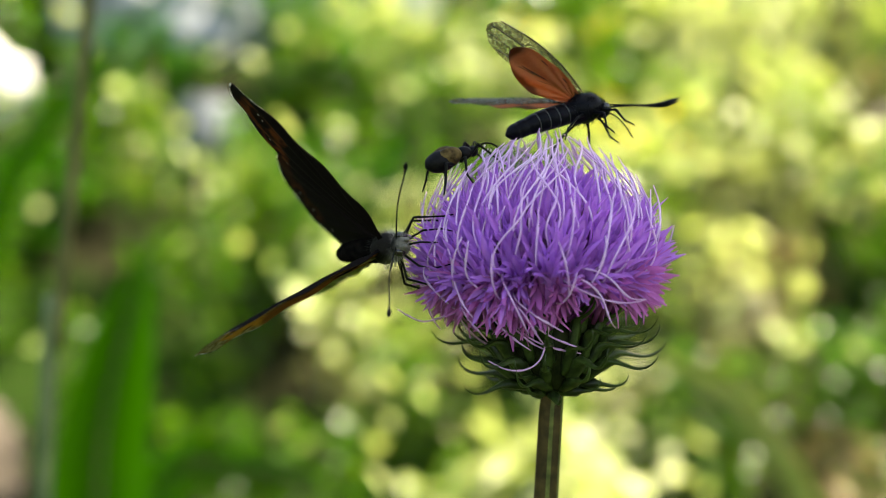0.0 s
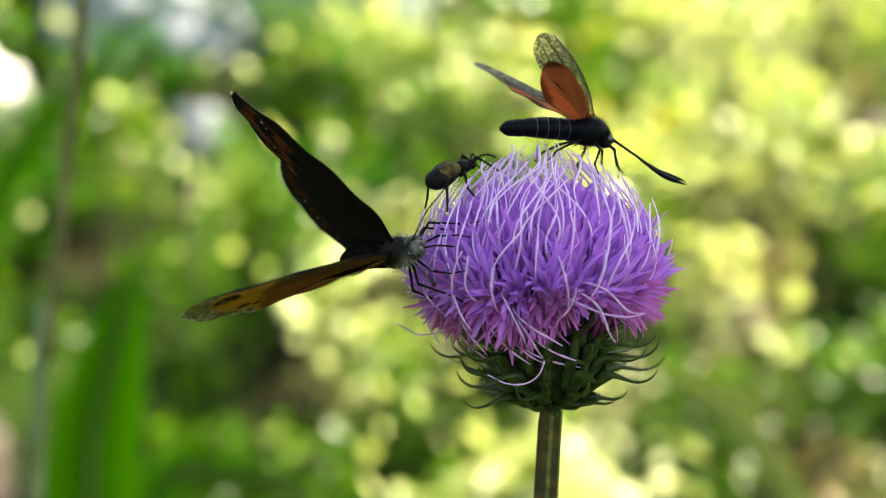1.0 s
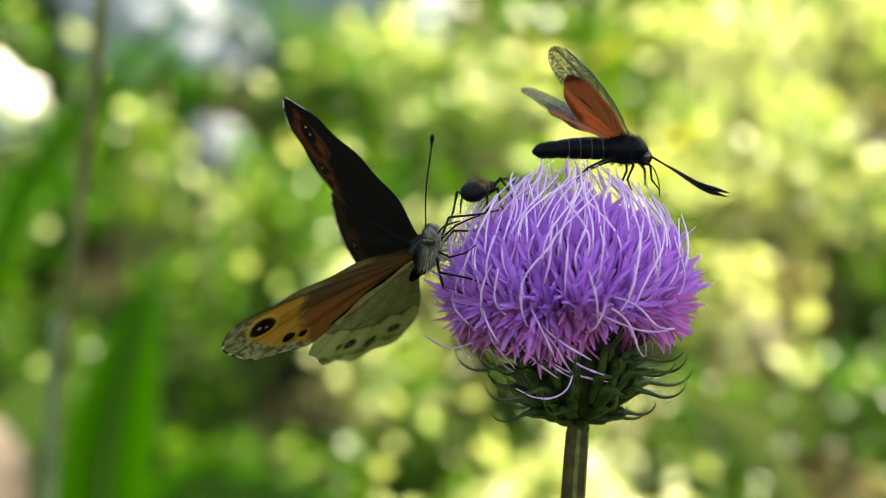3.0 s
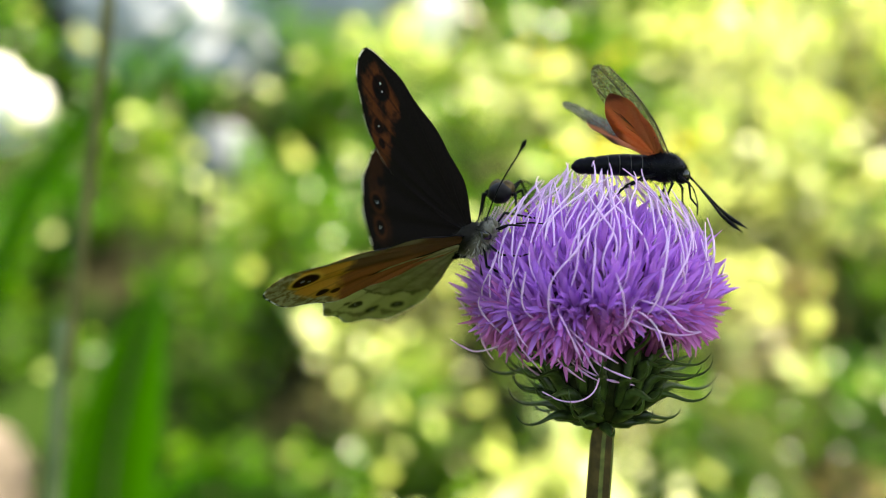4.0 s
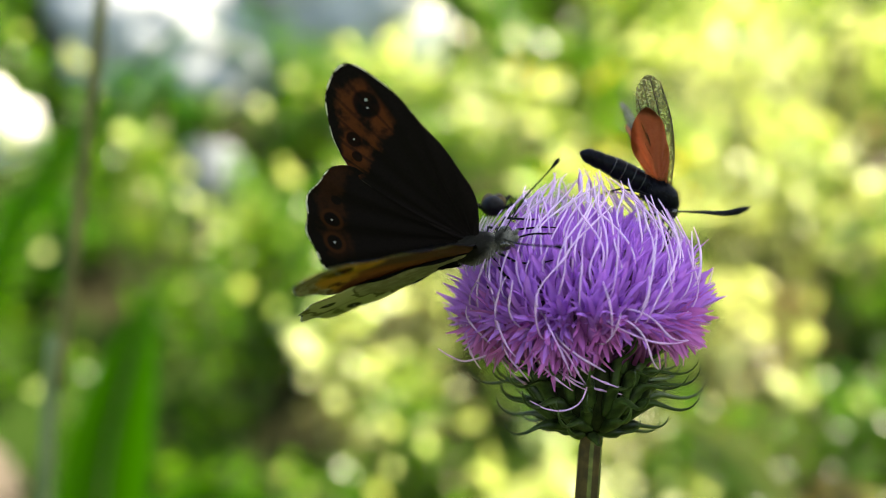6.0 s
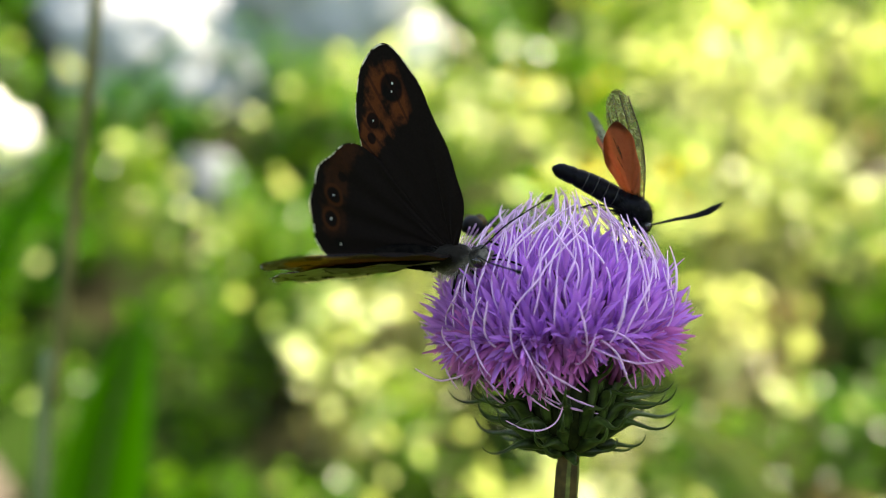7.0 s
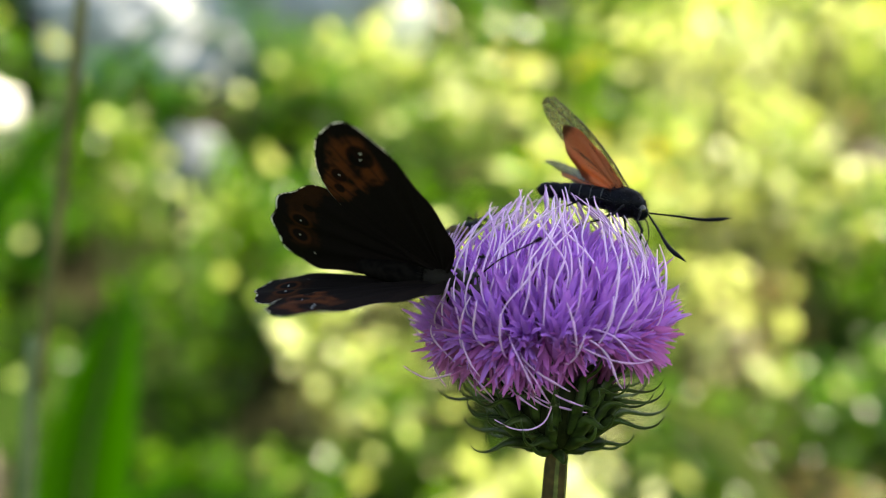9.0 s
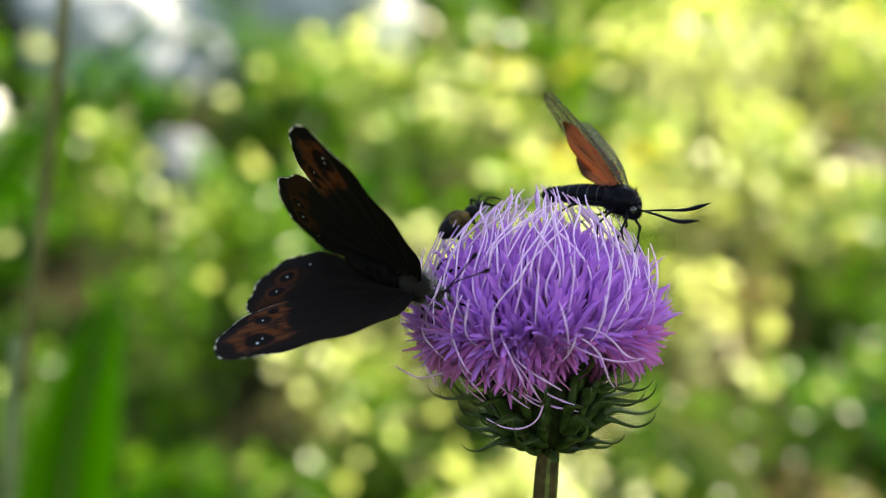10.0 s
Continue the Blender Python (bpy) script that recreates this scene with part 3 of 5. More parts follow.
def make_near_plants():
    grass_blade("broad_leaf", "broad green leaf blade rising from the ground", [(-0.30, 1.0, 0.0), (-0.265, 0.98, 0.25), (-0.255, 0.96, 0.44), (-0.214, 0.95, 0.605)], 0.080, M["leaf_blade"], 5)
    grass_blade("broad_leaf", "narrow green leaf blade leaning over", [(-0.52, 1.16, 0.0), (-0.46, 1.15, 0.42), (-0.375, 1.12, 0.65), (-0.28, 1.1, 0.765), (-0.20, 1.08, 0.84)], 0.026, M["leaf_blade"])
    grass_blade("broad_leaf", "green leaf blade bent low", [(-0.34, 1.2, 0.10), (-0.26, 1.18, 0.36), (-0.18, 1.17, 0.385), (-0.08, 1.16, 0.36)], 0.05, M["leaf_blade"])
    grass_blade("broad_leaf", "pale green leaf blade leaning over", [(0.40, 1.18, 0.0), (0.36, 1.16, 0.30), (0.295, 1.15, 0.425), (0.245, 1.14, 0.463), (0.195, 1.13, 0.495)], 0.032, M["leaf_straw"])
    stalk = tagged(new("grass_stalk"), "thin olive-brown grass stalk standing upright", "grass")
    stalk.location = (-0.135, 0.34, 0.0)
    line = [p - Vector(stalk.location) for p in bend([(-0.135, 0.34, 0.0), (-0.106, 0.34, 0.55), (-0.1015, 0.34, 0.59), (-0.0905, 0.34, 0.69), (-0.084, 0.34, 0.80)], 8)]
    part("culm", tube(bmesh.new(), line, [0.0021 - 0.0006 * i / len(line) for i in range(len(line))], 8), M["grass_stem"], stalk)
    part("leaf_sheath", tube(bmesh.new(), line[4:13], [0.0023, 0.0026, 0.0026, 0.0025, 0.0025, 0.0024, 0.0023, 0.0022, 0.0019], 8), M["herb_stem"], stalk, "green sheath wrapped round the stalk")


make_near_plants()


def make_meadow_grass():
    """Short grass on the ground before and beside the planted bank."""
    rnd = random.Random(91)
    verts, faces = [], []
    while len(faces) < 60000:
        x, y = rnd.uniform(-3.2, 3.2), rnd.uniform(-2.4, 4.2)
        if abs(x) < 0.38 * y + 0.05 and y > 1.1:
            continue
        if noise.noise(Vector((x * 2.0, y * 2.0, 7.0))) < -0.25:
            continue
        a, tall = rnd.uniform(0, 2 * math.pi), rnd.uniform(0.05, 0.17)
        z, w = bank(x, y) - 0.003, rnd.uniform(0.002, 0.004)
        lx, ly = rnd.gauss(0, 0.35) * tall, rnd.gauss(0, 0.35) * tall
        cx, cy = math.cos(a) * w, math.sin(a) * w
        k = len(verts)
        verts += [(x - cx, y - cy, z), (x + cx, y + cy, z), (x + lx * 0.4 + cx * 0.8, y + ly * 0.4 + cy * 0.8, z + tall * 0.6), (x + lx * 0.4 - cx * 0.8, y + ly * 0.4 - cy * 0.8, z + tall * 0.6), (x + lx, y + ly, z + tall)]
        faces += [(k, k + 1, k + 2, k + 3), (k + 3, k + 2, k + 4)]
    me = bpy.data.meshes.new("meadow_grass")
    me.from_pydata(verts, [], faces)
    me.materials.append(M["leaf_mid"])
    tagged(new("meadow_grass", me), "short green meadow grass covering the ground", "grass", kind="stuff")


make_meadow_grass()


def make_shade_tree():
    """A tree added out of sight so that its crown keeps the sun off the thistle."""
    rnd = random.Random(77)
    tree = tagged(new("young_tree"), "leafy tree added out of view to shade the thistle", "tree")
    line = bend([(1.25, 0.15, -0.05), (1.2, 0.16, 0.8), (1.12, 0.18, 1.5), (0.95, 0.2, 2.1)], 6)
    part("trunk", tube(bmesh.new(), line, [0.035 - 0.02 * i / len(line) for i in range(len(line))], 10), M["grass_stem"], tree)
    leaves = bmesh.new()
    for k in range(7):
        end = Vector((0.72 + rnd.gauss(0, 0.16), 0.26 + rnd.gauss(0, 0.14), 1.75 + rnd.gauss(0, 0.12)))
        limb = bend([line[-4 - k], line[-4 - k].lerp(end, 0.5) + Vector((0, 0, 0.08)), end], 5)
        part("limb", tube(bmesh.new(), limb, [0.010 - 0.007 * i / len(limb) for i in range(len(limb))], 6), M["grass_stem"], tree)
    for k in range(1500):
        d = Vector((rnd.gauss(0, 1), rnd.gauss(0, 1), rnd.gauss(0, 1))).normalized() * rnd.random() ** 0.4
        p = Vector((0.72 + d.x * 0.42, 0.27 + d.y * 0.38, 1.75 + d.z * 0.30))
        leaf_blade(leaves, p, Vector((rnd.gauss(0, 1), rnd.gauss(0, 1), -0.2)), Vector((rnd.gauss(0, 0.3), rnd.gauss(0, 0.3), 1)), rnd.uniform(0.05, 0.08), 0.035, 0.2, 3)
    tagged(part("crown", leaves, M["leaf_mid"], tree), kind="stuff")


make_shade_tree()


# ---- the thistle ----
MM = 0.001


def floret_mesh(seed):
    """One tubular floret along +z: a thin tube that opens into five strap-like lobes."""
    rnd = random.Random(seed)
    bm = bmesh.new()
    tip = 13.2 * MM
    lean = Vector((rnd.gauss(-0.2, 0.5), rnd.gauss(0, 0.6), 0)) * MM
    line = [Vector((0, 0, 0)), lean * 0.3 + Vector((0.5 * MM, 0, 6 * MM)), lean * 0.7 + Vector((0.4 * MM, 0, 10.5 * MM)), lean + Vector((0, 0, tip))]
    tube(bm, line, [0.35 * MM, 0.42 * MM, 0.65 * MM, 0.80 * MM], 5)
    for k in range(5):
        a = 2 * math.pi * (k + rnd.uniform(-0.3, 0.3)) / 5
        out = Vector((math.cos(a), math.sin(a), 0))
        side = Vector((-math.sin(a), math.cos(a), 0))
        length, open_ = rnd.uniform(4.6, 7.4) * MM, rnd.uniform(0.04, 0.36)
        bow = rnd.gauss(0, 0.08)
        root = lean + out * 0.70 * MM + Vector((0, 0, tip - 0.6 * MM))
        rows = []
        for i in range(5):
            t = i / 4
            c = root + Vector((0, 0, length * t)) + out * (open_ * length * t * t) + side * (bow * t * t * length)
            w = (0.40, 0.43, 0.42, 0.36, 0.10)[i] * MM
            rows.append((bm.verts.new(c - side * w - out * w * 0.35), bm.verts.new(c + out * w * 0.35), bm.verts.new(c + side * w - out * w * 0.35)))
        for r0, r1 in zip(rows, rows[1:]):
            bm.faces.new((r0[0], r0[1], r1[1], r1[0]))
            bm.faces.new((r0[1], r0[2], r1[2], r1[1]))
    return bm


def ball(th, a, lift):
    """A point of the flattened ball on which the florets open, lifted from it (mm), and the way out of it there."""
    out = Vector((math.cos(a), math.sin(a), 0))
    tall = 13.4 if th < math.pi / 2 else 13.6
    wide = 17.6 * (math.sin(th) if th < math.pi / 2 else max(0.0, math.sin(th)) ** 0.9)
    normal = (out * max(math.sin(th), 0.0) / 17.6 + Vector((0, 0, math.cos(th) / tall))).normalized()
    return (out * wide + Vector((0, 0, 18.6 + tall * math.cos(th)))) + normal * lift, normal


def style_bm(rnd, th, a):
    """One pale style: it springs from a floret's mouth, rises along the head and bows over it, or sweeps down round its flank; a knob marks where its two arms part."""
    start, normal = ball(th, a, -2.5)
    out = Vector((math.cos(a), math.sin(a), 0))
    deg = math.degrees(th)
    rise = Vector((0, 0, 1)) - normal * normal.z
    rise = rise.normalized() if rise.length > 0.05 else out
    cross = normal.cross(rise)
    lean = rnd.gauss(-0.08, 0.24)
    tang = rise * math.cos(lean) + cross * math.sin(lean)
    side = min(1.0, deg / 60)
    length = rnd.uniform(6.0, 12.0) * (0.60 + 0.40 * side)
    lift = rnd.uniform(0.9, 2.2) + 3.4 * (1 - side)
    if deg > 88 and out.x < 0.25 and rnd.random() < 0.62:
        way = Vector((1.0, 0.2, rnd.gauss(-0.75, 0.30)))
        way = way - normal * way.dot(normal)
        if way.length > 0.3:
            tang = way.normalized()
            cross = normal.cross(tang)
            length, lift = rnd.uniform(6.0, 11.0), rnd.uniform(0.8, 1.7)
    bow, wave = rnd.gauss(0.0, 0.17), rnd.gauss(0.0, 0.045)
    centre = Vector((0, 0, 18.6))
    pts, rad = [], []
    n = 12
    for i in range(n + 1):
        t = i / n
        p = start + tang * length * t * (0.30 + 0.70 * side) + cross * (bow * t * t + wave * math.sin(t * 5.5)) * length
        # held near the ball, standing off a little more towards its tip
        d = p - centre
        k = math.sqrt((d.x ** 2 + d.y ** 2) / 17.6 ** 2 + (d.z / (13.4 if d.z > 0 else 12.4)) ** 2)
        want = 1 + (-2.5 + (2.5 + lift) * t ** 0.55) / 15.5
        p = centre + d * (want / max(k, 0.2))
        p += Vector((0.12, 0.0, 1.0)) * (1.7 * t ** 1.6 * max(0.0, d.z / 13.4) ** 1.5)
        pts.append(p * MM)
        rad.append((0.132 + 0.06 * math.exp(-((t - 0.66) / 0.05) ** 2) - 0.055 * max(0.0, t - 0.72) * 4) * MM)
    return tube(bmesh.new(), pts, rad, 5)


def free_style(points):
    """A style that hangs clear of the head (mm)."""
    line = bend([Vector(p) * MM for p in points], 6)
    n = len(line) - 1
    return tube(bmesh.new(), line, [(0.14 - 0.05 * i / n + 0.05 * math.exp(-((i / n - 0.66) / 0.05) ** 2)) * MM for i in range(n + 1)], 5)


def bract_mesh(seed, length, width, level, rise):
    """One bract: a swollen scale pressed to the cup, then a spine that bends out (by level degrees) and curls up at its tip. +z up along the cup, +x outwards."""
    rnd = random.Random(seed)
    bm = bmesh.new()
    rows, n = [], 14
    x = z = 0.0
    for i in range(n + 1):
        t = i / n
        s = min(1.0, max(0.0, (t - 0.26) / 0.28))
        turn = level * s * s * (3 - 2 * s) - rise * max(0.0, (t - 0.60) / 0.40) ** 1.4
        if i:
            x += length / n * math.sin(radians(turn))
            z += length / n * math.cos(radians(turn))
        w = width * 0.5 * ((0.70 + 0.30 * math.sin(t / 0.32 * math.pi / 2)) if t < 0.32 else max(0.03, 1 - (t - 0.32) / 0.20 * 0.52) if t < 0.52 else max(0.025, 0.48 * ((1 - t) / 0.48) ** 0.75))
        d = Vector((math.cos(radians(turn)), 0, -math.sin(radians(turn))))
        c = Vector((x, rnd.gauss(0, 0.03) * MM, z))
        th = w * (0.80 if t < 0.4 else 0.55)
        rows.append([bm.verts.new(c + d * th * math.cos(k * math.pi / 3) + Vector((0, w * math.sin(k * math.pi / 3), 0))) for k in range(6)])
    for r0, r1 in zip(rows, rows[1:]):
        for k in range(6):
            bm.faces.new((r0[k], r0[(k + 1) % 6], r1[(k + 1) % 6], r1[k]))
    bm.faces.new(rows[0][::-1])
    bm.faces.new(rows[-1])
    return bm


def make_thistle():
    rnd = random.Random(3)
    thistle = tagged(new("thistle"), "purple thistle in full bloom on a single brown-green stem", "thistle")
    # ribbed stem from the ground up to the cup
    bm = bmesh.new()
    line = bend([(-0.034, 0.0, -0.60), (-0.016, 0.0, -0.25), (-0.0022, 0.0, -0.03), (0.0, 0.0, 0.0025)], 12)
    seg = 18
    rings = []
    for i, p in enumerate(line):
        t = i / (len(line) - 1)
        r = (2.1 - 0.68 * t + 0.35 * max(0, t - 0.97) * 33) * MM
        rings.append([bm.verts.new(p + Vector((math.cos(a), math.sin(a), 0)) * r * (1 + 0.09 * math.cos(9 * a))) for a in (2 * math.pi * k / seg for k in range(seg))])
    for r0, r1 in zip(rings, rings[1:]):
        for k in range(seg):
            f = bm.faces.new((r0[k], r0[(k + 1) % seg], r1[(k + 1) % seg], r1[k]))
            f.material_index = 1 if k in (0, 6, 13, 17) else 0
    part("stem", bm, [M["stem"], M["stem_rib"]], thistle, "ribbed brown-green stem")
    # cup
    bm = bmesh.new()
    egg(bm, (0, 0, 7.2 * MM), (6.7 * MM, 6.7 * MM, 6.7 * MM), 28, 18, 0, 0.06)
    cup = part("flower_cup", bm, M["cup"], thistle, "green cup of overlapping spiny bracts")
    # rings from the stem upwards: height, distance from the axis, number, lean of the cup's side there, length, width, bend outwards, curl of the tip
    for ring, (z, r, count, slope, length, width, level, curl) in enumerate([
            (0.5, 1.6, 8, 86, 8.6, 2.1, 12, 96), (1.2, 3.0, 10, 70, 11.8, 2.2, 28, 92), (2.2, 4.8, 11, 50, 12.6, 2.2, 46, 92), (3.6, 6.0, 12, 32, 12.8, 2.1, 60, 90),
            (5.2, 6.8, 12, 16, 12.2, 2.0, 70, 84), (7.2, 7.3, 12, 6, 10.6, 1.9, 66, 70), (9.2, 7.5, 12, 2, 8.2, 1.8, 46, 46)]):
        shapes = [mesh_of("bract", bract_mesh(70 + ring * 5 + k, length * f * MM, width * MM, level + g, curl + h), M["bract"]) for k, (f, g, h) in enumerate([(1.0, 0, 0), (0.85, -10, 10), (1.1, 8, -6)])]
        for k in range(count):
            a = 2 * math.pi * (k + 0.5 * (ring % 2) + rnd.uniform(-0.22, 0.22)) / count
            out = Vector((math.cos(a), math.sin(a), 0))
            lean = radians(slope + rnd.gauss(0, 5))
            up = out * math.sin(lean) + Vector((0, 0, math.cos(lean)))
            face = out * math.cos(lean) - Vector((0, 0, math.sin(lean)))
            k_s = rnd.uniform(0.85, 1.08)
            share("bract", rnd.choice(shapes), cup, aim(out * r * MM + Vector((0, 0, z * MM)), up, face) @ pose(0, 0, 0, rnd.gauss(0, 9), 0, rnd.gauss(0, 8)) @ Matrix.Diagonal((k_s, k_s, k_s, 1)))
    # florets on a small dark cushion
    bm = bmesh.new()
    egg(bm, (0, 0, 19.5 * MM), (12.6 * MM, 12.6 * MM, 8.6 * MM), 32, 20, 0, 0.08)
    head = part("flower_head", bm, M["core"], thistle, "dense round head of violet florets")
    up = [mesh_of("floret", floret_mesh(200 + k), M["floret"]) for k in range(8)]
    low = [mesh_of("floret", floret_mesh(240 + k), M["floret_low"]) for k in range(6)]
    head.location = (-1.7 * MM, 0, 0)
    cup.location = (-0.5 * MM, 0, 0)
    n = 560
    lim = math.cos(radians(146))
    for k in range(n):
        c = 1 - (1 - lim) * (k + 0.5) / n
        th = math.acos(c) + rnd.gauss(0, 0.04)
        a = k * 2.39996 + rnd.gauss(0, 0.06)
        deg = math.degrees(th)
        # how far round the head the florets reach down: a tuft hangs low in front, beside it the cup lies bare
        az = (math.degrees(a) + 90) % 360
        az = az - 360 if az > 180 else az
        reach = 124 + 20 * math.exp(-((az + 16) / 22) ** 2) - 10 * math.exp(-((az - 26) / 16) ** 2) + 5 * math.exp(-((az + 75) / 30) ** 2) + rnd.gauss(0, 3)
        if deg > reach:
            continue
        out = Vector((math.cos(a), math.sin(a), 0))
        # the mouths lie on a flattened ball, the roots on the cup's floor
        end, normal = ball(th, a, 0.0)
        end = (end - Vector((0, 0, 16.0))) * rnd.uniform(0.92, 1.04) * MM + Vector((0, 0, 16.0 * MM))
        # the upper florets stand up, those at the rim spread flat, the lowest droop over the cup
        lift = 0.95 if deg < 72 else 0.95 * (106 - deg) / 34 if deg < 106 else -0.75 * min(1.0, (deg - 106) / 24) * rnd.uniform(0.4, 1.1)
        way = (normal + Vector((rnd.gauss(0, 0.13), rnd.gauss(0, 0.13), lift * rnd.uniform(0.7, 1.25) + rnd.gauss(0, 0.09)))).normalized() * rnd.uniform(13.5, 16.5) * MM
        root = end - way
        m = aim(root, way, out - Vector((0, 0, 0.6))) @ pose(0, 0, 0, 0, 0, rnd.gauss(0, 50)) @ Matrix.Diagonal((1.0, 1.0, way.length / (18.8 * MM), 1))
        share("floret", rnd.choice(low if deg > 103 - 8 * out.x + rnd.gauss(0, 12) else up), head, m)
        if rnd.random() < (0.46 if deg < 62 else 0.40 if deg < 100 else 0.26 if out.x < 0.25 else 0.08):
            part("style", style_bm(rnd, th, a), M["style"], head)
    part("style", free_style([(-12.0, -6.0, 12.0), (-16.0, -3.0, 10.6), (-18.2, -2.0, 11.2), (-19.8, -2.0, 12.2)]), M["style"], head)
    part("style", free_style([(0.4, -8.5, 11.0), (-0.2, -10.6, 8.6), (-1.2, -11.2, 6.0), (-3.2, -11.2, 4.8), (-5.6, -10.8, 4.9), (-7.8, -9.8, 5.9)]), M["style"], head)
    return thistle


thistle = make_thistle()


# ---- the butterfly ----
def outline(points, n=5):
    return [(p.x, p.y) for p in bend([(a, b, 0) for a, b in points], n)]


def wing(name, edge, root, side, mats, parent, label, thick=0.05, camber=0.6, ribs=9, scallop=0.0, fringe=0.26, ring=16, wash=0.0):
    """A thin two-sided wing in its own plane: span along +y (left) or -y (right), tail along -x. Veins are raised folds."""
    bm = bmesh.new()
    n = len(edge)
    tops, lows = [], []
    cum = [0.0]
    for i in range(1, n):
        cum.append(cum[-1] + math.dist(edge[i], edge[i - 1]))
    size = max(math.dist(e, root) for e in edge)
    steps = [0.0] + [(1 - fringe / size) * ((i + 1) / ring) ** 0.85 for i in range(ring)] + [1.0]
    for i, (a, b) in enumerate(edge):
        ang = cum[i] / cum[-1]
        t_row, l_row = [], []
        reach = math.dist((a, b), root)
        k_out = 1 + scallop * math.sin(ang * 2 * math.pi * 10) * min(1, reach / size)
        for s in steps:
            aa = root[0] + (a - root[0]) * s * (k_out if s > 0.85 else 1)
            bb = root[1] + (b - root[1]) * s * (k_out if s > 0.85 else 1)
            fold = 0.16 * math.sin(ang * 2 * math.pi * ribs) * min(1.0, s * 2)
            z = camber * (math.sin(s * math.pi * 0.8) - 0.6 * s * s) + fold + wash * (bb - 1.0) * (aa / size) ** 2
            th = thick * (1.0 if s < 0.98 else 0.35)
            t_row.append(bm.verts.new((-bb * MM, side * aa * MM, (z + th) * MM)))
            l_row.append(bm.verts.new((-bb * MM, side * aa * MM, (z - th) * MM)))
        tops.append(t_row)
        lows.append(l_row)
    for i in range(n - 1):
        for j in range(len(steps) - 1):
            m_edge = 2 if j == len(steps) - 2 and len(mats) > 2 and 0.30 < cum[i] / cum[-1] < 0.86 else None
            quad = (tops[i][j], tops[i + 1][j], tops[i + 1][j + 1], tops[i][j + 1])
            f = bm.faces.new(quad if side < 0 else quad[::-1])
            f.material_index = 0 if m_edge is None else 2
            quad = (lows[i][j], lows[i][j + 1], lows[i + 1][j + 1], lows[i + 1][j])
            f = bm.faces.new(quad if side < 0 else quad[::-1])
            f.material_index = 1 if m_edge is None else 2
        quad = (tops[i][-1], tops[i + 1][-1], lows[i + 1][-1], lows[i][-1])
        bm.faces.new(quad if side < 0 else quad[::-1])
    bmesh.ops.remove_doubles(bm, verts=bm.verts[:], dist=1e-6)
    bmesh.ops.recalc_face_normals(bm, faces=bm.faces[:])
    return part(name, bm, mats, parent, label)


FORE_EDGE = outline([(0, -0.8), (3, -3.2), (6.5, -5.0), (10.5, -5.6), (15.5, -5.6), (20.5, -5.3), (24.6, -4.7), (27.2, -3.8), (28.7, -2.5), (29.2, -0.6), (28.4, 1.9), (26.2, 5.2), (23, 7.4), (19.5, 8.9), (16.2, 9.5), (11, 7.4), (5, 4.4), (0, 1.6)])
HIND_EDGE = outline([(0, 0.0), (6, 2.2), (11, 5.2), (15.8, 8.6), (17.2, 11.0), (17.2, 13.6), (16.4, 17.0), (14.0, 21.0), (10.7, 23.9), (6.8, 25.7), (3.6, 25.9), (1.2, 25.0), (-0.4, 23.0), (-0.9, 19.0), (-1.2, 15.5), (-0.6, 11.0), (-0.4, 6.0), (-0.4, 2.0)])


def leg(parent, points, r0, r1, mat=None, name="leg"):
    bm = bmesh.new()
    line = [Vector(p) * MM for p in points]
    dense = []
    for a, b in zip(line, line[1:]):
        dense += [a.lerp(b, t) for t in (0.0, 0.12, 0.5, 0.88)]
    dense.append(line[-1])
    k = len(dense) - 1
    rad = [(r0 + (r1 - r0) * i / k) * (1.15 if i % 4 in (0, 1) else 0.95) * MM for i in range(k + 1)]
    tube(bm, dense, rad, 6)
    return part(name, bm, mat or M["leg"], parent)


